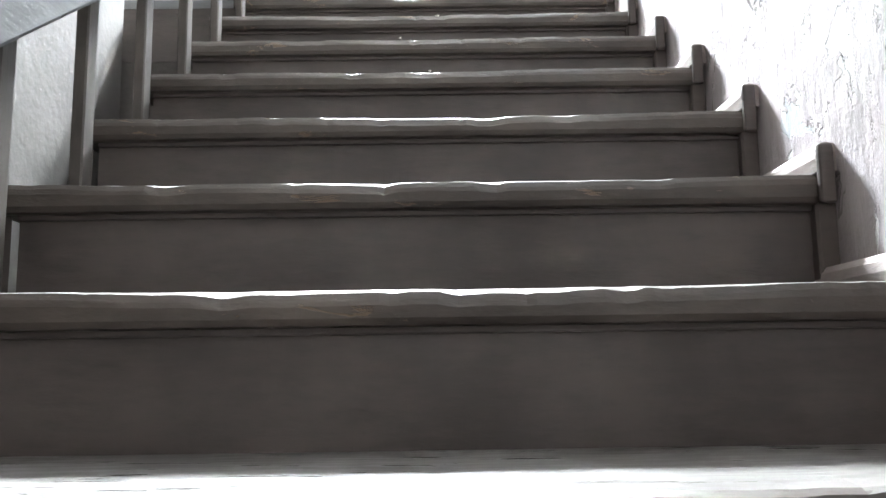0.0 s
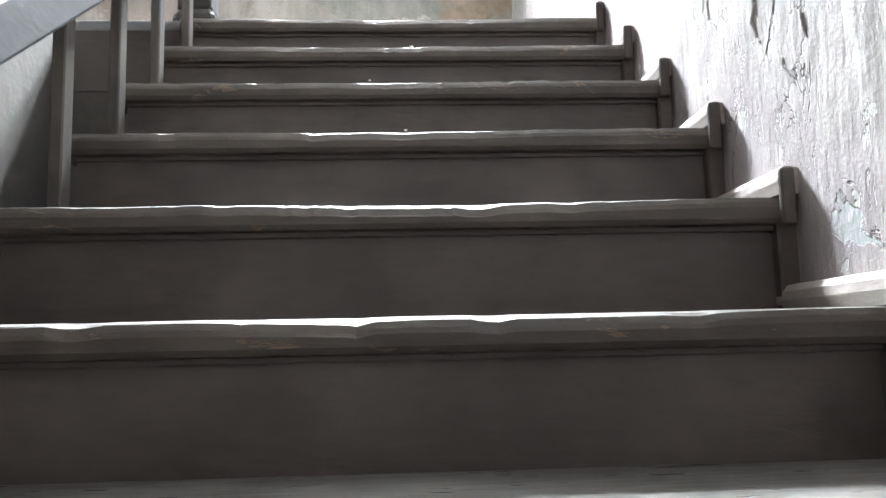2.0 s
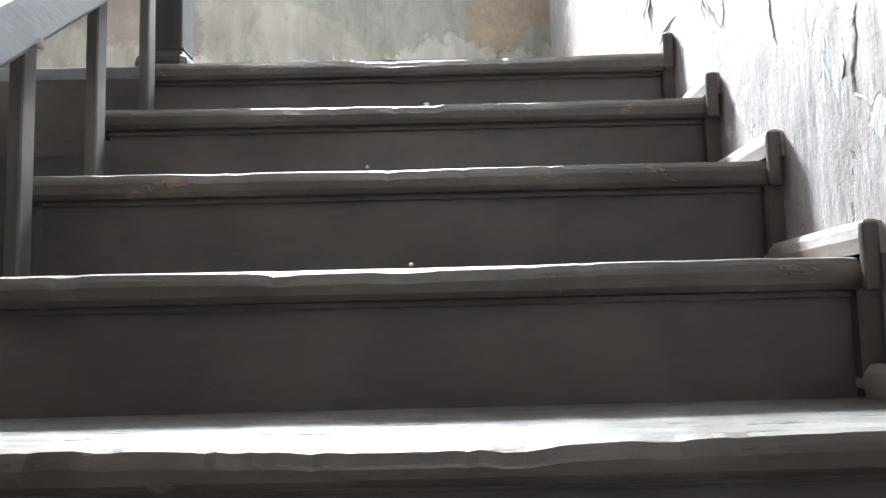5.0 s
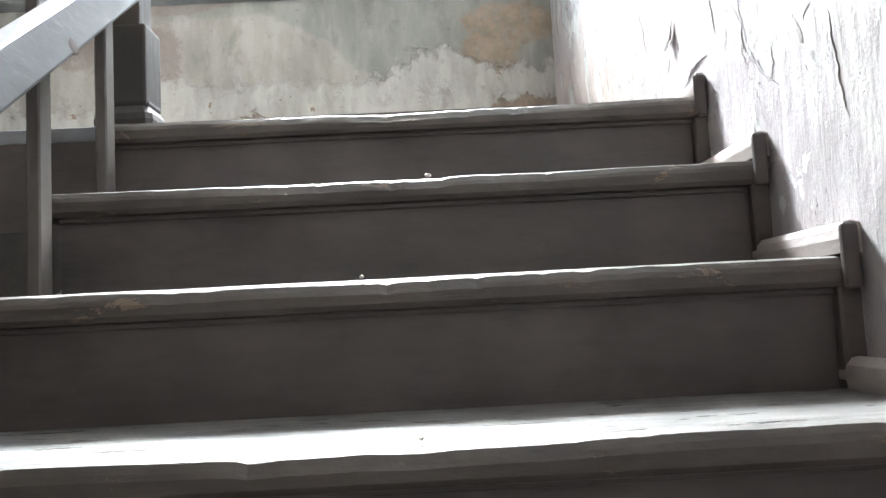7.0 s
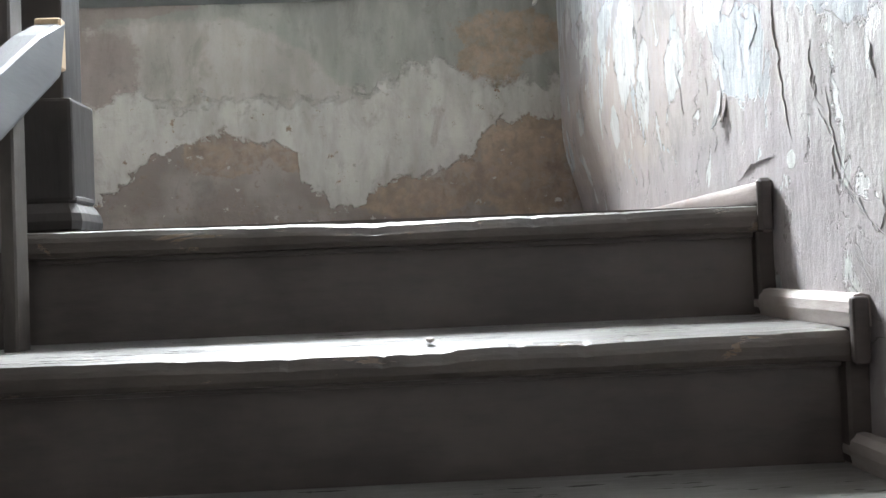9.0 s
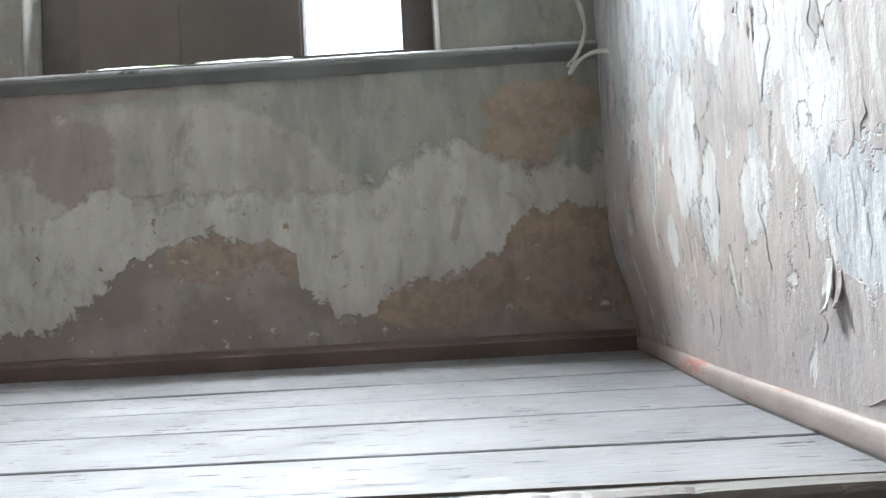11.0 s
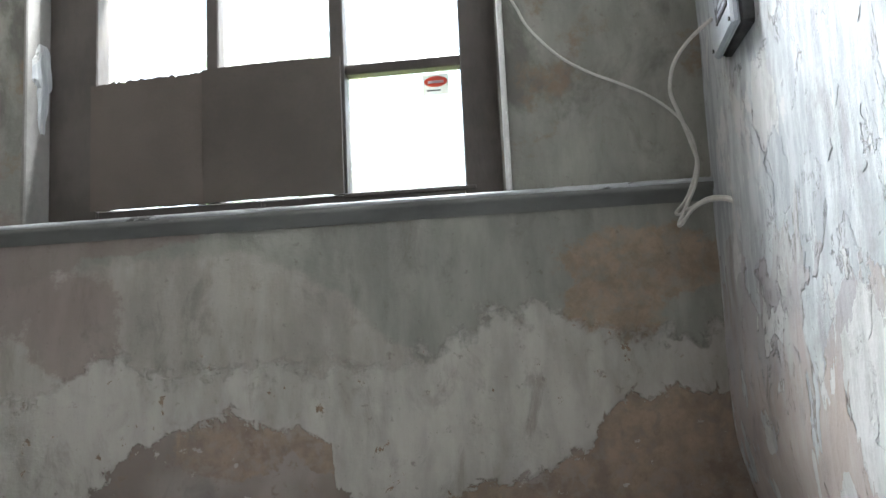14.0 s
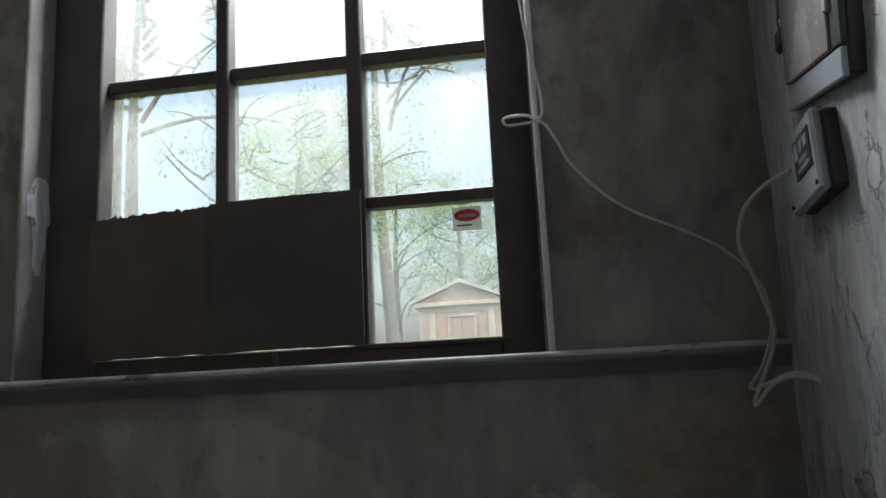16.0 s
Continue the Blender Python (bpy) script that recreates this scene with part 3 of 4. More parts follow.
# ---- stair flight ----
def tread_mesh(i):
    """A tread board with a rounded, worn nosing that dips where feet have fallen."""
    top, nose = LEVEL[i], -T * i
    back = -T * (i - 1) + 0.034 if i else 0.032
    bm = bmesh.new()
    rows = []
    n = 110
    x0, x1 = -1.280, -0.026
    for k in range(n + 1):
        x = x0 + (x1 - x0) * k / n
        q = Vector((x * 5.5, i * 3.7, 0.4))
        foot = math.exp(-((x + 0.66) / 0.34) ** 2)
        chip = max(0.0, noise.noise(q * 3.3) - 0.18) * 0.011 + max(0.0, noise.noise(q * 9.0) - 0.25) * 0.006
        w = (0.0045 + 0.0075 * foot) * (1 + 0.8 * noise.noise(q)) + chip * (0.4 + foot)
        f = 0.003 * noise.noise(q * 0.6) + chip * 0.35
        rows.append([(x, back, top - 0.048), (x, back, top), (x, nose + 0.05, top - 0.15 * w), (x, nose + 0.022, top - 0.45 * w), (x, nose + 0.009 + f, top - 0.75 * w - 0.001),
                     (x, nose + 0.003 + f, top - 0.008 - w), (x, nose + f * 0.6, top - 0.018 - 0.6 * w), (x, nose + 0.001, top - 0.038), (x, nose + 0.006, top - 0.046), (x, nose + 0.014, top - 0.048), (x, back, top - 0.0481)])
    made = loft(bm, rows)
    bm.faces.new(made[0])
    bm.faces.new(made[-1][::-1])
    bm.normal_update()
    # upward faces take the lighter colour that imitates daylight on the boards
    for f in bm.faces:
        if f.calc_center_median().z > top - 0.006 and abs(f.normal.z) > 0.8:
            f.material_index = 1
    return bm


flight = empty("stair_flight", (0, 0, 0), "worn dark painted wooden stair flight beside the wall", "stairs")
for i in range(0, 10):
    part("tread", tread_mesh(i), M_TREAD, flight).data.materials.append(M_TREAD_LIT)
    top, below = LEVEL[i] - 0.046, LEVEL[i + 1]
    bm = bmesh.new()
    y = -T * i
    box(bm, -1.25, -0.02, y + 0.030, y + 0.052, below - 0.004, top)
    box(bm, -1.25, -0.028, y + 0.022, y + 0.031, top - 0.010, top + 0.001, bevel=0.003, segments=2)
    part("riser", bm, M_RISER, flight)
    # bracket under the open end of the tread
    bm = bmesh.new()
    prof = [(y + 0.03, top), (y + 0.03, below + 0.01), (y + 0.05, below + 0.01), (y + 0.25, top - 0.06), (y + 0.27, top)]
    loft(bm, [[(-1.275, a, b) for a, b in prof], [(-1.262, a, b) for a, b in prof]], True)
    part("bracket", bm, M_RISER, flight)
bm = bmesh.new()
prof = [(0.06, -0.17), (-2.45, LEVEL[10]), (-2.10, LEVEL[10]), (0.06, -0.44)]
loft(bm, [[(-1.262, a, b) for a, b in prof], [(-1.22, a, b) for a, b in prof]], True)
part("string", bm, M_RISER, flight, "dark stair string")

# skirting pieces along the wall, stepped with the flight
for i in range(1, 10):
    z, y0, y1 = LEVEL[i], -T * i - 0.004, -T * (i - 1) + 0.03
    sk = empty("stair_skirting", (0, y0, z), "rounded painted skirting piece on a stair tread", "skirting", "stair skirting pieces")
    bm = bmesh.new()
    prof = [(0.004, 0.0), (-0.028, 0.0), (-0.031, 0.02), (-0.029, 0.034), (-0.022, 0.044), (-0.012, 0.046), (0.004, 0.042)]
    rows = [[(a, y - y0, b) for a, b in prof] for k, y in enumerate(np.linspace(y0, y1, 8))]
    made = loft(bm, rows)
    bm.faces.new(made[0])
    part("board", bm, M_SKIRT, sk, smooth=False)
    bm = bmesh.new()
    upper = LEVEL[i - 1]
    box(bm, -0.030, 0.004, y1 - y0 - 0.022, y1 - y0 + 0.004, 0.0, upper - z - 0.03, bevel=0.004)
    part("upright", bm, M_RISER, sk)
    bm = bmesh.new()
    box(bm, -0.030, -0.006, -0.010, 0.004, -0.05, 0.042, bevel=0.006, segments=3)
    part("end_cap", bm, M_RISER, sk, "dark worn end of the skirting")
cap = boxed("skirting_end", (-0.030, -0.004, -0.010, 0.006, -0.05, 0.044), M_RISER, label="dark worn end of the landing skirting", category="skirting", bevel=0.006)

# ---- railing ----
rail = empty("stair_railing", (-1.205, 0, 0), "grey plank handrail on square balusters", "railing")
S = R / T


def rail_z(y):
    return 0.276 + S * y


bm = bmesh.new()
rows = []
for k in range(41):
    y = -2.9 + (-0.015 + 2.9) * k / 40
    zc = rail_z(y)
    w = 0.002 * noise.noise(Vector((y * 4, 2, 3)))
    rows.append([(a, y + (0.02 if (b > 0 and k == 40) else 0), zc + b) for a, b in ((0.02, -0.014 + w), (0.022, -0.008 + w), (0.022, 0.078), (0.018, 0.084), (-0.018, 0.084), (-0.022, 0.078), (-0.022, -0.008), (-0.02, -0.014))])
made = loft(bm, rows, True)
bm.faces.new(made[0])
bm.faces.new(made[-1][::-1])
part("handrail", bm, M_RAIL, rail, "pale weathered grey plank handrail")
boxed("rail_end", (-0.0215, 0.0215, -0.013, 0.008, rail_z(-0.005) - 0.008, rail_z(-0.005) + 0.078), M_RAILCUT, rail, "fresh sawn end of the plank")
for y, zz, r in ((-0.334, 0.044, 0.016), (-0.671, -0.205, 0.012), (-1.05, -0.46, 0.009), (-0.79, -0.275, 0.007)):
    bm = bmesh.new()
    bmesh.ops.create_uvsphere(bm, u_segments=12, v_segments=6, radius=r, matrix=Matrix.Translation((0.0215, y, zz)) @ Matrix.Diagonal((0.05, 1.5, 1, 1)))
    part("knot", bm, M_KNOT, rail, "dark knot in the plank", smooth=True)
for i in range(1, 9):
    y = -T * i + 0.20
    boxed("baluster", (-0.0455, -0.0222, y - 0.021, y + 0.021, LEVEL[i] - 0.004, S * y + 0.86), M_BAL, rail, bevel=0.003)
bm = bmesh.new()
prof = [(-0.066, 0.0), (-0.066, 0.035), (-0.050, 0.055), (-0.018, 0.055), (-0.002, 0.035), (-0.002, 0.0)]
made = loft(bm, [[(a, y, S * y + 0.85 + b) for a, b in prof] for y in (-2.6, -1.3, 0.06)], True)
bm.faces.new(made[0])
bm.faces.new(made[-1][::-1])
part("top_rail", bm, M_POST, rail, "dark moulded top rail")

# newel post with a thicker lower block and a moulded foot
newel = empty("newel_post", (-1.256, 0.118, 0.0), "dark wooden newel post with a moulded foot", "post")
bm = bmesh.new()
box(bm, -0.038, 0.036, -0.040, 0.040, 0.232, 1.15, bevel=0.004, segments=2)
part("shaft", bm, M_POST, newel)
bm = bmesh.new()
box(bm, -0.052, 0.052, -0.050, 0.050, 0.055, 0.236, bevel=0.006, segments=2)
part("block", bm, M_POST, newel)
bm = bmesh.new()
sect = []
for dz, r in ((0.0, 0.058), (0.006, 0.063), (0.020, 0.065), (0.034, 0.062), (0.046, 0.055), (0.052, 0.051), (0.057, 0.054), (0.063, 0.053), (0.066, 0.050)):
    sect.append([(r * sx, r * 0.9 * sy, dz) for sx, sy in ((-1, -0.8), (-0.8, -1), (0.8, -1), (1, -0.8), (1, 0.8), (0.8, 1), (-0.8, 1), (-1, 0.8))])
made = loft(bm, sect, True)
bm.faces.new(made[-1])
part("foot", bm, M_POST, newel, "rounded moulded foot", smooth=False)
bm = bmesh.new()
box(bm, -0.06, 0.06, -0.055, 0.055, 1.14, 1.19, bevel=0.012, segments=2)
part("cap", bm, M_POST, newel)

# ---- window ----
window = empty("window_1", (0, WIN, 0), "tall old wooden stair window with dusty panes", "window", kind="structure")
COLS = [(-1.752, -1.421), (-1.383, -1.047), (-1.006, -0.668)]
ROWS = [(1.037, 1.394), (1.426, 1.790), (1.828, 2.19), (2.215, 2.58), (2.70, 3.15), (3.19, 3.65), (3.80, 4.30), (4.34, 4.85)]


def bar(name, x0, x1, z0, z1, d0=-0.035, d1=0.03, parent=None, bevel=0.004):
    return boxed(name, (x0, x1, d0, d1, z0, z1), M_FRAME, parent or window, bevel=bevel)


bar("frame_side", OX0 + 0.010, COLS[0][0], SILL, OZ1, -0.06, 0.05)
bar("frame_side", COLS[2][1], OX1 - 0.002, SILL, OZ1, -0.06, 0.05)
bar("frame_bottom", COLS[0][0], COLS[2][1], SILL + 0.002, ROWS[0][0], -0.055, 0.05)
bar("frame_top", COLS[0][0], COLS[2][1], ROWS[-1][1], OZ1, -0.06, 0.05)
bar("transom", COLS[0][0], COLS[2][1], ROWS[3][1], ROWS[4][0], -0.055, 0.05)
bar("transom", COLS[0][0], COLS[2][1], ROWS[5][1], ROWS[6][0], -0.055, 0.05)
for a, b in ((COLS[0][1], COLS[1][0]), (COLS[1][1], COLS[2][0])):
    for lo, hi in ((0, 3), (4, 5), (6, 7)):
        bar("mullion", a, b, ROWS[lo][0], ROWS[hi][1], -0.04, 0.035)
for c in COLS:
    for k in (0, 1, 2, 4, 6):
        bar("glazing_bar", c[0], c[1], ROWS[k][1], ROWS[k + 1][0], -0.028, 0.02)
    for r in ROWS:
        p = boxed("pane", (c[0] + 0.001, c[1] - 0.001, 0.002, 0.006, r[0] + 0.001, r[1] - 0.001), M_GLASS, window, bevel=0)
        p.visible_shadow = False
boxed("bead", (COLS[2][0] - 0.006, COLS[2][1] + 0.03, -0.062, -0.035, ROWS[0][0] - 0.012, ROWS[0][0] + 0.002), M_FRAME, window, "loose glazing bead")


def card(name, x0, x1, z0, z1, y, ragged, label, material):
    bm = bmesh.new()
    front, n = [], 70
    for k in range(n + 1):
        x = x0 + (x1 - x0) * k / n
        u = k / n
        t = z1 + ragged * (0.009 * noise.noise(Vector((x * 55, 1, 2))) + 0.008 * noise.noise(Vector((x * 130, 3, 2)))) + ragged * 0.012 * u
        b = z0 + 0.003 * noise.noise(Vector((x * 20, 7, 2)))
        bow = 0.008 * math.sin(math.pi * u)
        front.append([(x, y - bow, b), (x, y - bow, t), (x, y - bow + 0.006, t), (x, y - bow + 0.006, b)])
    made = loft(bm, front, True)
    bm.faces.new(made[0])
    bm.faces.new(made[-1][::-1])
    return thing(name, bm, material, label, "board", "boards over the panes")


card("fibreboard", -1.772, -1.418, 1.0372, 1.416, WIN - 0.061, 1.0, "brown fibreboard with a torn top edge over a pane", M_CARD)
card("hardboard", -1.422, -1.010, 1.0374, 1.433, WIN - 0.069, 0.25, "dark hardboard covering the middle window pane", M_CARD_DARK)

# sticker on the clear pane
st = empty("sticker", (-0.738, WIN + 0.0, 1.353), "small white sticker with red print on the glass", "sticker")
boxed("paper", (-0.045, 0.030, -0.0026, -0.0018, -0.034, 0.028), M_STICKER, st, bevel=0)
bm = bmesh.new()
bmesh.ops.create_cone(bm, cap_ends=True, segments=20, radius1=1.0, radius2=1.0, depth=1.0, matrix=Matrix.Translation((-0.007, -0.0030, 0.006)) @ Matrix.Diagonal((0.034, 0.0006, 0.016, 1)) @ Matrix.Rotation(math.pi / 2, 4, "X"))
part("print", bm, M_STICKER_RED, st, "red oval print")
boxed("print", (-0.030, 0.016, -0.0040, -0.0034, 0.001, 0.009), M_STICKER, st, "pale lettering bar", bevel=0)
boxed("print", (-0.034, 0.006, -0.0032, -0.0027, -0.022, -0.018), M_BLACK, st, "small dark lettering bar", bevel=0)

# ---- conduit, boxes and cables ----
tube("conduit_pipe", [(-0.545, W - 0.010, SILL), (-0.546, W - 0.011, 1.5), (-0.548, W - 0.010, 2.2), (-0.548, W - 0.010, 4.9)], 0.008, M_PIPE, label="thin white conduit pipe up the wall beside the window", category="pipe", sides=10)


def joined(name, points, radius, material, parent=None, label="", category=""):
    return tube(name, points, radius, material, parent, label, category)


# a looped wire tied round the conduit
wire = empty("telephone_wire", (0, 0, 0), "thin pale wire looped round the conduit and along the wall", "cable")
joined("run", [(-0.585, W - 0.020, 2.3), (-0.575, W - 0.025, 2.0), (-0.564, W - 0.03, 1.836), (-0.554, W - 0.03, 1.746), (-0.540, W - 0.03, 1.658), (-0.529, W - 0.03, 1.573), (-0.535, W - 0.03, 1.533), (-0.568, W - 0.03, 1.542), (-0.608, W - 0.03, 1.543),
               (-0.622, W - 0.032, 1.534), (-0.609, W - 0.034, 1.520), (-0.569, W - 0.034, 1.522), (-0.530, W - 0.033, 1.520), (-0.500, W - 0.03, 1.472), (-0.472, W - 0.03, 1.415), (-0.402, W - 0.03, 1.335), (-0.331, W - 0.03, 1.285),
               (-0.248, W - 0.03, 1.244), (-0.180, W - 0.03, 1.206), (-0.125, W - 0.035, 1.158), (-0.092, W - 0.045, 1.106), (-0.082, W - 0.055, 1.056), (-0.086, W - 0.06, 1.001), (-0.116, W - 0.08, 0.931), (-0.148, W - 0.10, 0.892), (-0.138, W - 0.11, 0.886)], 0.0037, M_CABLE, wire)
cable = empty("white_cable", (0, 0, 0), "white cable hanging from the meter box to a hole", "cable")
joined("run", [(-0.072, 1.36, 1.285), (-0.088, 1.43, 1.288), (-0.110, 1.48, 1.275), (-0.130, 1.515, 1.250), (-0.141, 1.53, 1.215), (-0.140, 1.55, 1.178), (-0.122, 1.56, 1.132), (-0.100, 1.57, 1.067), (-0.086, 1.575, 1.014), (-0.096, 1.57, 0.962),
               (-0.124, 1.55, 0.907), (-0.147, 1.54, 0.862), (-0.142, 1.53, 0.860), (-0.115, 1.52, 0.893), (-0.080, 1.51, 0.908), (-0.045, 1.48, 0.902), (-0.018, 1.45, 0.880), (0.004, 1.438, 0.872)], 0.0047, M_CABLE, cable)
joined("strand", [(-0.138, W - 0.11, 0.886), (-0.110, 1.53, 0.900), (-0.078, 1.515, 0.914), (-0.045, 1.485, 0.908), (-0.016, 1.455, 0.888), (0.004, 1.443, 0.878)], 0.0045, M_CABLE, cable)
bm = bmesh.new()
bmesh.ops.create_cone(bm, cap_ends=True, segments=14, radius1=0.014, radius2=0.012, depth=0.008, matrix=Matrix.Translation((0.002, 1.438, 0.872)) @ Matrix.Rotation(math.pi / 2, 4, "Y"))
thing("cable_hole", bm, M_BLACK, "small dark cable hole in the plaster", "hole")

# meter box on the wall
meter = empty("meter_box", (0.0, 1.285, 1.285), "grey plastic meter box hung crooked on the wall", "box")
meter.matrix_world = pose(0.0, 1.285, 1.285, -4, 0, 0)
boxed("case", (-0.052, 0.004, -0.070, 0.106, -0.076, 0.068), M_BLACK, meter, "dark case", bevel=0.006)
boxed("cover", (-0.070, -0.051, -0.072, 0.108, -0.078, 0.070), M_STEEL, meter, "pale grey cover", bevel=0.006)
boxed("display", (-0.0725, -0.069, -0.055, 0.045, -0.028, 0.045), M_BLACK, meter, "black window", bevel=0.001)
for a, b, c, d in ((-0.045, -0.023, 0.014, 0.034), (-0.017, 0.006, 0.014, 0.034), (-0.045, 0.025, -0.020, -0.012), (0.014, 0.036, 0.006, 0.036), (-0.035, 0.015, -0.006, 0.003)):
    boxed("digit_bar", (-0.0736, -0.0724, a, b, c, d), M_STEEL, meter, "pale digits", bevel=0)
for yy in (-0.060, 0.096):
    bm = bmesh.new()
    bmesh.ops.create_cone(bm, cap_ends=True, segments=10, radius1=0.005, radius2=0.004, depth=0.004, matrix=Matrix.Translation((-0.071, yy, -0.062)) @ Matrix.Rotation(math.pi / 2, 4, "Y"))
    part("screw", bm, M_BLACK, meter)

# old metal cabinet above it
cab = empty("fuse_cabinet", (0.0, 1.20, 1.62), "old rusty metal fuse cabinet hanging crooked on the wall", "cabinet")
cab.matrix_world = pose(0.0, 1.20, 1.62, 9, 0, 0)
boxed("body", (-0.040, 0.004, -0.150, 0.165, -0.235, 0.24), M_BLACK, cab, "dark metal body", bevel=0.004)
boxed("rim", (-0.050, -0.039, -0.145, 0.160, -0.238, -0.190), M_STEEL, cab, "grey lower rim", bevel=0.002)
boxed("door", (-0.054, -0.042, -0.100, 0.163, -0.186, 0.235), M_RUST, cab, "rusty scratched door", bevel=0.003)
boxed("hinge_strip", (-0.050, -0.039, -0.150, -0.104, -0.186, 0.24), M_BLACK, cab, bevel=0.002)
for zz in (-0.10, 0.14):
    boxed("hinge", (-0.058, -0.048, -0.115, -0.095, zz - 0.025, zz + 0.025), M_STEEL, cab, bevel=0.003)
bm = bmesh.new()
for k in range(5):
    box(bm, -0.0552, -0.0538, 0.015 + 0.012 * k, 0.020 + 0.012 * k, -0.04 - 0.01 * abs(k - 2) * 0, 0.04 - 0.012 * abs(k - 2))
part("mark", bm, M_PAPER, cab, "faded pale stencil mark")
lock = empty("padlock", (-0.03, 1.44, 1.60), "small dark padlock hanging beside the cabinet", "padlock")
boxed("body", (-0.014, 0.014, -0.026, 0.026, -0.045, 0.0), M_BLACK, lock, bevel=0.006)
tube("shackle", [(0.0, -0.017, -0.004), (0.0, -0.018, 0.03), (0.0, -0.008, 0.045), (0.0, 0.008, 0.045), (0.0, 0.018, 0.03), (0.0, 0.017, -0.004)], 0.005, M_BLACK, lock)
boxed("hasp", (-0.006, 0.030, -0.012, 0.012, 0.025, 0.075), M_BLACK, lock, bevel=0.003)

# plaster crumbs on the treads
bm = bmesh.new()
random.seed(4)


def crumb(name, x, y, z, r):
    b = bmesh.new()
    bmesh.ops.create_icosphere(b, subdivisions=1, radius=r)
    for v in b.verts:
        v.co *= 0.75 + 0.5 * random.random()
        v.co.z *= 0.7
    ob = thing(name, b, M_STONE, "small pale plaster crumb lying on a stair tread", "crumb", "plaster crumbs")
    ob.location = (x, y, z + r * 0.45)
    return ob


bm.free()
crumb("plaster_crumb", -0.599, -0.226, -R, 0.007)
crumb("plaster_crumb", -0.70, -2 * T + 0.02, -2 * R, 0.0035)
crumb("plaster_crumb", -0.62, -3 * T + 0.03, -3 * R, 0.004)

# ---- outside ----
def ground_z(x, y):
    return -0.6 + 5.4 * max(0.0, min(1.0, (y - 4) / 52.0)) ** 1.2


M_GRASS = paint("rough_grass", (0.05, 0.085, 0.025), (0.10, 0.14, 0.05), 0.9, 0.8, bump=0.5, fine=9.0)
M_BARK = paint("grey_bark", (0.022, 0.022, 0.024), (0.045, 0.045, 0.048), 0.9, 3.0, (1, 1, 0.2), 0.6, fine=14.0)
M_LEAF = paint("spring_leaves", (0.06, 0.135, 0.05), (0.115, 0.19, 0.075), 0.6, 1.5)

# thin leaves let light through
leaf_nodes = M_LEAF.node_tree
leaf_thin = leaf_nodes.nodes.new("ShaderNodeBsdfTranslucent")
leaf_thin.inputs[0].default_value = (0.20, 0.34, 0.10, 1)
leaf_mix = leaf_nodes.nodes.new("ShaderNodeMixShader")
leaf_mix.inputs[0].default_value = 0.5
leaf_nodes.links.new(leaf_nodes.nodes["Principled BSDF"].outputs[0], leaf_mix.inputs[1])
leaf_nodes.links.new(leaf_thin.outputs[0], leaf_mix.inputs[2])
leaf_nodes.links.new(leaf_mix.outputs[0], leaf_nodes.nodes["Material Output"].inputs[0])
M_BRICK = paint("pale_brick_wall", (0.125, 0.098, 0.092), (0.185, 0.155, 0.148), 0.85, 1.2, (1, 1, 3), 0.3, fine=7.0)
M_TRIM = paint("limewashed_stone", (0.15, 0.15, 0.15), (0.20, 0.20, 0.20), 0.8, 1.0)
M_DOOR = paint("faded_brown_door", (0.11, 0.09, 0.078), (0.15, 0.125, 0.108), 0.7, 2.0, (1, 1, 0.1))
M_ROOF = paint("grey_sheet_roof", (0.18, 0.18, 0.188), (0.25, 0.25, 0.26), 0.5, 1.0)
co, faces = [], []
xs = np.concatenate([np.linspace(-40, 40, 41), [80, 400]])
xs = np.concatenate([[-400, -80], xs])
ys = np.concatenate([np.linspace(2.2, 80, 40), [150, 700]])
for y in ys:
    for x in xs:
        co.append((float(x), float(y), ground_z(x, y) + (0.12 * noise.noise(Vector((x * 0.3, y * 0.3, 0))) if 5 < y < 90 else 0)))
nx = len(xs)
for j in range(len(ys) - 1):
    for i in range(nx - 1):
        k = j * nx + i
        faces.append((k, k + 1, k + nx + 1, k + nx))
me = bpy.data.meshes.new("ground")
me.from_pydata(co, [], faces)
me.materials.append(M_GRASS)
tagged(new("ground", me), "rough grassy slope outside the window", "ground", kind="structure")

# small brick pavilion with a pediment
PX, PY = -8.75, 58.0
pz = 4.25
pav = empty("garden_pavilion", (PX, PY, pz), "small pale brick pavilion with a pediment and closed door", "pavilion")
boxed("wall", (-3.2, 3.2, 0, 5, -0.6, 3.05), M_BRICK, pav, bevel=0.02)
boxed("cornice", (-3.55, 3.55, -0.35, 5.3, 3.05, 3.38), M_TRIM, pav, bevel=0.04)
boxed("frieze", (-3.3, 3.3, -0.06, 0.02, 2.62, 3.05), M_TRIM, pav, bevel=0.02)
bm = bmesh.new()
prof = [(-3.3, 3.38), (3.3, 3.38), (0, 4.75)]
loft(bm, [[(a, -0.05, b) for a, b in prof], [(a, 5.0, b) for a, b in prof]], True)
bmesh.ops.holes_fill(bm, edges=bm.edges)
part("pediment", bm, M_BRICK, pav)
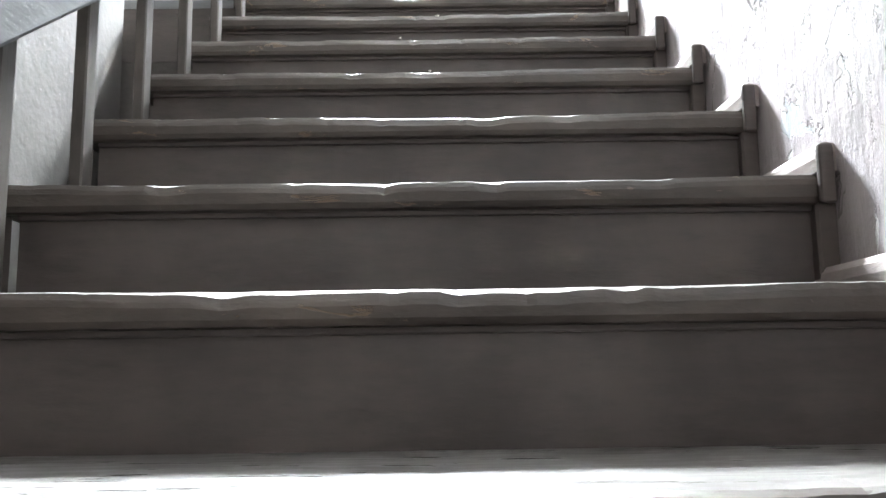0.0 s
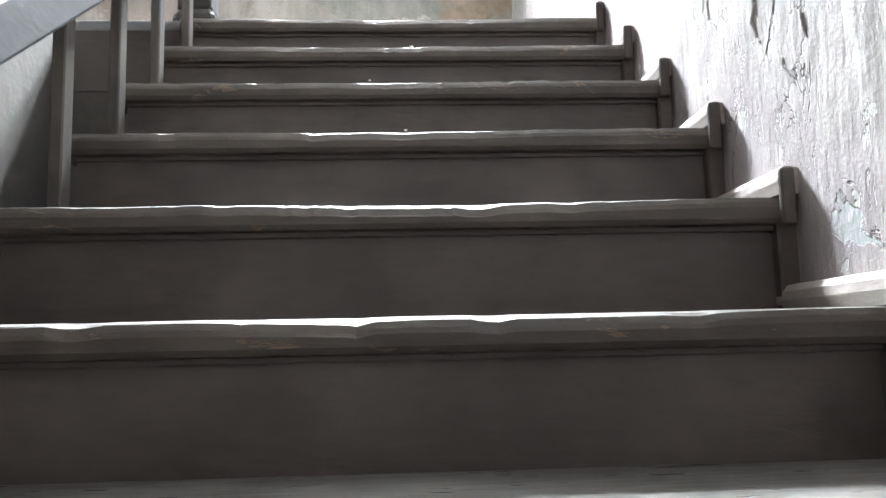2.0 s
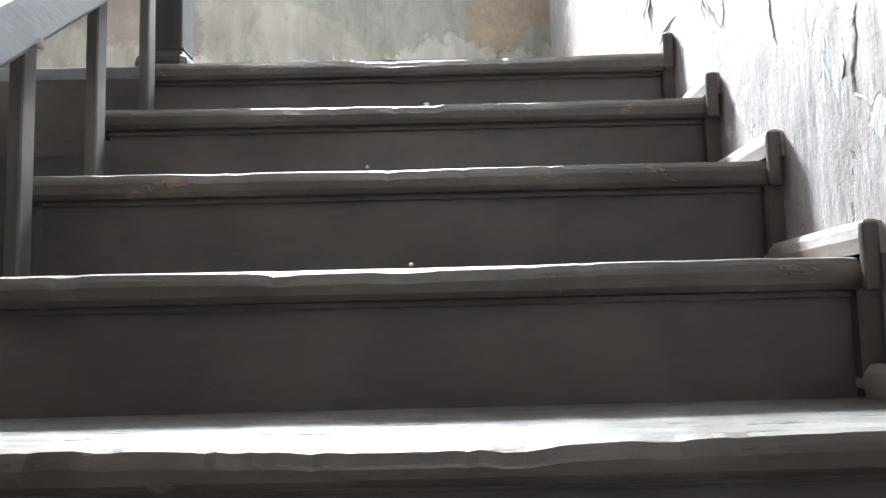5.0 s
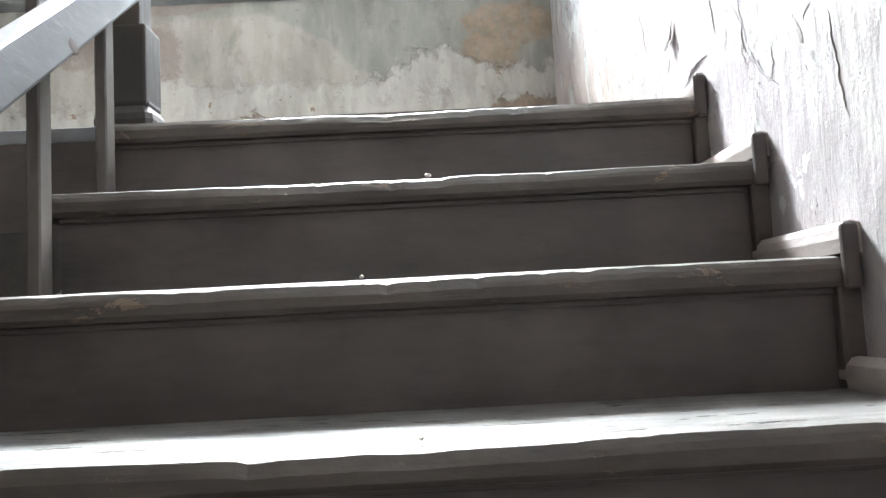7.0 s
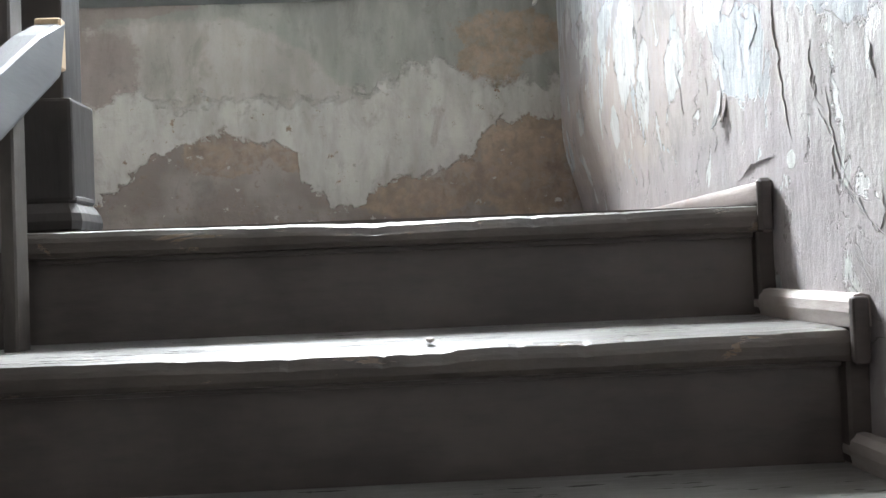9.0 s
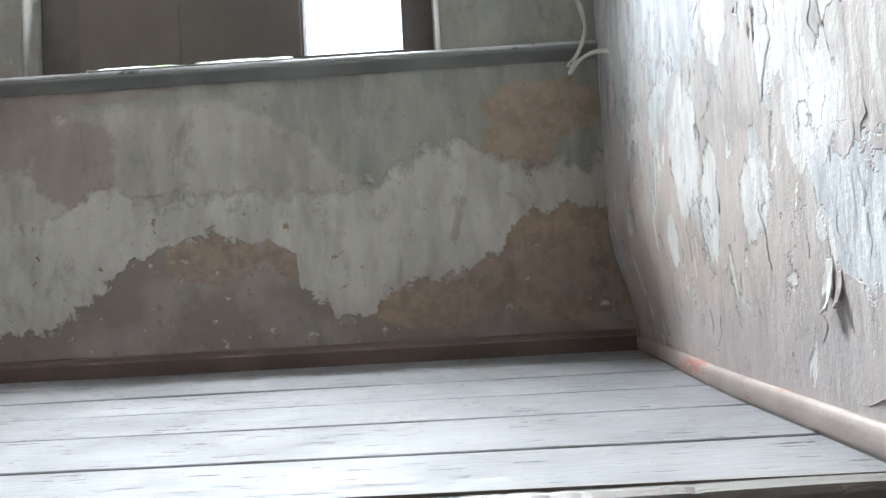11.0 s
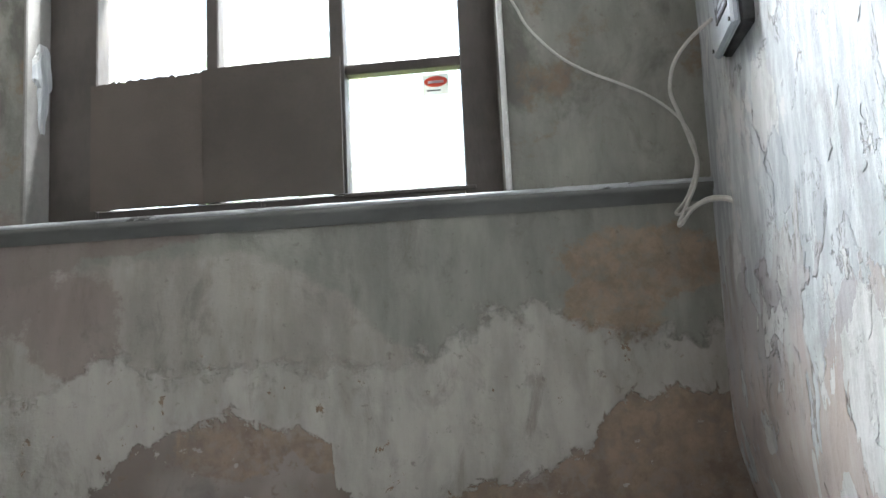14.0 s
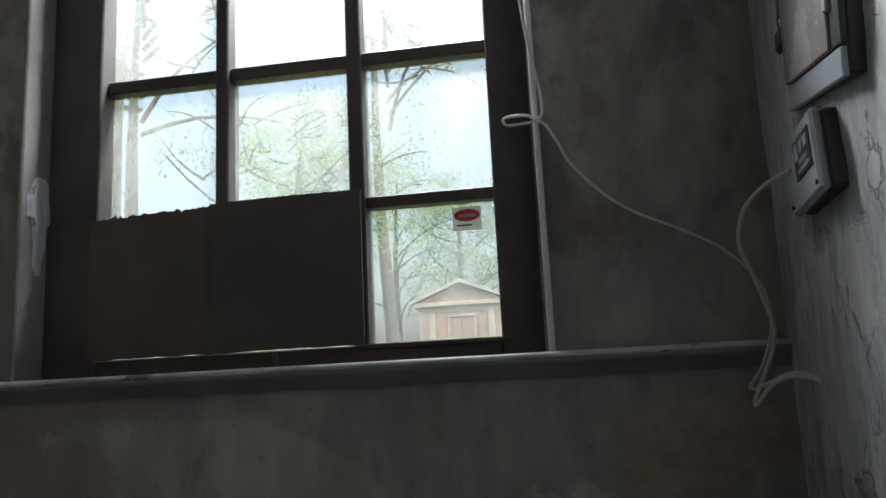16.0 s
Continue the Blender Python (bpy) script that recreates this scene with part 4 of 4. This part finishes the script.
for sgn in (-1, 1):
    bm = bmesh.new()
    prof = [(sgn * 3.75, 3.30), (sgn * 3.75, 3.50), (0, 5.08), (0, 4.80)]
    made = loft(bm, [[(a, -0.45, b) for a, b in prof], [(a, 5.4, b) for a, b in prof]], True)
    bm.faces.new(made[0])
    bm.faces.new(made[1][::-1])
    part("roof", bm, M_ROOF, pav)
    boxed("pilaster", (sgn * 2.2 - 0.22, sgn * 2.2 + 0.22, -0.12, 0.02, -0.6, 2.62), M_TRIM, pav, bevel=0.02)
    boxed("door_leaf", (sgn * 0.45 - 0.43, sgn * 0.45 + 0.43, -0.06, 0.02, 0.0, 2.15), M_DOOR, pav, bevel=0.02)
    boxed("door_post", (sgn * 0.98 - 0.08, sgn * 0.98 + 0.08, -0.10, 0.02, -0.1, 2.25), M_TRIM, pav, bevel=0.02)
boxed("door_head", (-1.15, 1.15, -0.14, 0.02, 2.25, 2.42), M_TRIM, pav, bevel=0.02)


def branch(bm, a, b, ra, rb, sides=7, bend=0.08):
    a, b = Vector(a), Vector(b)
    d = (b - a).normalized()
    u = d.cross(Vector((0.31, 0.87, 0.11))).normalized()
    v = d.cross(u)
    rows = []
    for k in range(6):
        t = k / 5
        c = a.lerp(b, t) + u * math.sin(math.pi * t) * bend * (b - a).length
        r = ra + (rb - ra) * t
        rows.append([c + r * (math.cos(q) * u + math.sin(q) * v) for q in [2 * math.pi * s / sides for s in range(sides)]])
    loft(bm, rows, True)


def tree(x, y, height, trunk, leaves, seed, low=0.35, spread=0.32, leaf=0.13):
    rnd = random.Random(seed)
    z = ground_z(x, y) - 0.2
    ob = empty("tree", (x, y, z), "tall leafy tree with a grey-brown trunk and light spring foliage", "tree", "trees outside")
    bm = bmesh.new()
    branch(bm, (0, 0, 0), (rnd.uniform(-.5, .5), 0, height * 0.85), trunk, trunk * 0.25, 10, 0.02)
    tips = []
    for k in range(13):
        h = height * (low + (0.85 - low) * k / 12)
        a = rnd.uniform(0, 6.28)
        L = height * spread * rnd.uniform(0.6, 1.1) * (1.1 - 0.5 * k / 12)
        tip = Vector((math.cos(a) * L, math.sin(a) * L, h + L * rnd.uniform(0.25, 0.8)))
        branch(bm, (0, 0, h), tip, trunk * 0.28, 0.03, 6, 0.1)
        for q in range(4):
            s = Vector((0, 0, h)).lerp(tip, rnd.uniform(0.45, 0.95))
            e = s + Vector((rnd.uniform(-1, 1), rnd.uniform(-1, 1), rnd.uniform(-.2, 1))).normalized() * L * 0.5
            branch(bm, s, e, 0.045, 0.012, 4, 0.08)
            tips += [e, s.lerp(e, 0.6)]
        tips.append(tip)
    part("trunk", bm, M_BARK, ob, "grey-brown trunk and limbs")
    co, fc = [], []
    for k in range(leaves):
        c = tips[rnd.randrange(len(tips))]
        p = c + Vector((rnd.gauss(0, 1), rnd.gauss(0, 1), rnd.gauss(0, .7))) * height * 0.045
        s = rnd.uniform(0.5, 1.1) * leaf
        u = Vector((rnd.gauss(0, 1), rnd.gauss(0, 1), rnd.gauss(0, 1))).normalized()
        w = u.cross(Vector((rnd.gauss(0, 1), rnd.gauss(0, 1), rnd.gauss(0, 1)))).normalized()
        n = len(co)
        co += [p - u * s, p - w * s * 0.5, p + u * s, p + w * s * 0.5]
        fc.append((n, n + 1, n + 2, n + 3))
    me = bpy.data.meshes.new("crown")
    me.from_pydata(co, [], fc)
    me.materials.append(M_LEAF)
    crown = new("crown", me)
    crown.parent = ob
    return ob


tree(-5.95, 24.0, 17.0, 0.24, 8000, 1, 0.50, 0.26, 0.07)
tree(-8.3, 21.0, 9.5, 0.13, 12000, 2, 0.42, 0.34, 0.055)
tree(-12.6, 20.5, 15.0, 0.30, 7000, 7, 0.55, 0.32, 0.06)
tree(-14.5, 40.0, 13.0, 0.25, 3500, 3, 0.25)
tree(-4.0, 78.0, 19.0, 0.4, 9000, 4, 0.10, 0.36)
tree(-11.0, 76.0, 18.0, 0.4, 9000, 5, 0.10, 0.36)
tree(-17.0, 74.0, 20.0, 0.4, 9000, 6, 0.10, 0.4)
tree(3.0, 70.0, 17.0, 0.35, 7000, 8, 0.12)
tree(-24.0, 66.0, 18.0, 0.4, 8000, 9, 0.12, 0.4)


# ---- lifted plaster flakes on the long wall ----
def flake(y, z, w, h, lift, rnd, material):
    """A thin scale of lime, fast at its top or one side and curling off the wall, with a ragged outline."""
    bm = bmesh.new()
    n, rows = 5, []
    left = [rnd.uniform(0.55, 1.0) for _ in range(n + 1)]
    right = [rnd.uniform(0.55, 1.0) for _ in range(n + 1)]
    taper = rnd.uniform(0.15, 0.6)
    for back in (0.0, 0.0018):
        grid = []
        for j in range(n + 1):
            v = j / n
            k = 1 - taper * v ** 2
            line = []
            for i in range(4):
                u = i / 3 * 2 - 1
                half = w * 0.5 * k * (left[j] if u < 0 else right[j])
                out = 0.0015 + lift * v ** 2 * (0.6 + 0.4 * abs(u)) - back
                line.append((-out, y + u * half, z - v * h + rnd.uniform(-0.08, 0.08) * h * (back == 0)))
            grid.append(line)
        rows.append([[bm.verts.new(p) for p in line] for line in grid])
    f, b = rows
    for j in range(n):
        for i in range(3):
            bm.faces.new((f[j][i], f[j][i + 1], f[j + 1][i + 1], f[j + 1][i]))
            bm.faces.new((b[j][i], b[j + 1][i], b[j + 1][i + 1], b[j][i + 1]))
        for i, o in ((0, 1), (3, -1)):
            bm.faces.new((f[j][i], f[j + 1][i], b[j + 1][i], b[j][i]) if o > 0 else (f[j][i], b[j][i], b[j + 1][i], f[j + 1][i]))
    for i in range(3):
        bm.faces.new((f[n][i], f[n][i + 1], b[n][i + 1], b[n][i]))
        bm.faces.new((f[0][i], b[0][i], b[0][i + 1], f[0][i + 1]))
    return part("plaster_flake", bm, material, wall_plaster)


def lip(line, side, lift, width, rnd):
    """A ragged edge of lifted lime along a crack: the coat rises to the crack and breaks off there."""
    pts = []
    for (ya, za), (yb, zb) in zip(line, line[1:]):
        n = max(2, int(math.hypot(yb - ya, zb - za) / 0.004))
        pts += [(ya + (yb - ya) * i / n, za + (zb - za) * i / n) for i in range(n)]
    pts.append(line[-1])
    bm = bmesh.new()
    rows, seed = [], rnd.uniform(0, 90)
    for i, (y, z) in enumerate(pts):
        u = i / (len(pts) - 1)
        k = math.sin(math.pi * u) ** 0.5
        q = Vector((seed, y * 38, z * 38))
        y = y + 0.009 * noise.noise(q) + 0.004 * noise.noise(q * 3.1)
        z = z + 0.006 * noise.noise(q + Vector((7, 0, 0)))
        rise = lift * k * (0.65 + 0.6 * noise.noise(q * 0.5))
        wide = side * width * k * (0.8 + 0.5 * noise.noise(q * 0.7))
        base = east_face(y, z) + swell(y, z, 0.010) - 0.0004
        rows.append([(base + 0.006, y + wide, z), (base - rise * 0.35, y + wide * 0.5, z), (base - rise, y + wide * 0.06, z), (base - rise * 0.9, y, z), (base + 0.006, y + wide * 0.10, z)])
    loft(bm, rows)
    return part("plaster_flake", bm, M_SIDE, wall_plaster)


M_FLAKE = paint("lime_flake", (0.33, 0.325, 0.32), (0.45, 0.445, 0.44), 0.85, 14.0, (1, 1, 0.3), 0.5)
rnd = random.Random(21)
for line in (
    [(-0.80, -0.22), (-0.772, -0.34), (-0.83, -0.39)], [(-0.98, -0.37), (-0.97, -0.46), (-0.99, -0.48)], [(-1.08, -0.38), (-1.045, -0.44), (-1.008, -0.50)], [(-1.13, -0.47), (-1.145, -0.53)], [(-1.06, -0.52), (-1.08, -0.57)],
    [(-0.87, -0.30), (-0.90, -0.34)], [(-0.19, 0.16), (-0.204, 0.03), (-0.26, -0.03), (-0.34, -0.08)], [(-0.52, -0.02), (-0.528, -0.09), (-0.545, -0.19)], [(-0.40, 0.02), (-0.42, -0.03), (-0.48, -0.10)],
    [(0.46, 0.36), (0.41, 0.23)], [(0.12, 0.36), (0.10, 0.24)], [(-0.02, 0.36), (-0.04, 0.25), (-0.05, 0.18), (-0.075, 0.09)], [(-0.15, 0.24), (-0.15, 0.16)], [(-0.165, 0.13), (-0.20, 0.075), (-0.225, 0.02), (-0.30, -0.065)],
    [(-0.30, 0.20), (-0.31, 0.14)], [(0.15, 0.055), (0.07, 0.075), (-0.01, 0.08)], [(0.90, 0.78), (0.84, 0.66), (0.86, 0.58)], [(0.62, 0.95), (0.58, 0.80)], [(0.40, 0.70), (0.37, 0.60), (0.42, 0.50)],
):
    lip(line, rnd.choice((-1, 1, 1)), rnd.uniform(0.0022, 0.0036), rnd.uniform(0.012, 0.022), rnd)
for k in range(120):
    y = rnd.uniform(-1.75, 1.35)
    z = min(0.0, y) * S + 0.13 + 1.0 * rnd.random() ** 0.9
    tall = rnd.uniform(0.015, 0.07)
    lip([(y, z), (y + rnd.uniform(-0.012, 0.012), z - tall * 0.5), (y + rnd.uniform(-0.02, 0.02), z - tall)], rnd.choice((-1, 1, 1)), rnd.uniform(0.0008, 0.0022), rnd.uniform(0.004, 0.012), rnd)
# the torn flap low on the landing wall, with its bare hollow
flake(0.215, 0.245, 0.035, 0.075, 0.016, rnd, M_FLAKE)
flake(0.190, 0.225, 0.020, 0.05, 0.010, rnd, M_SKIRT)
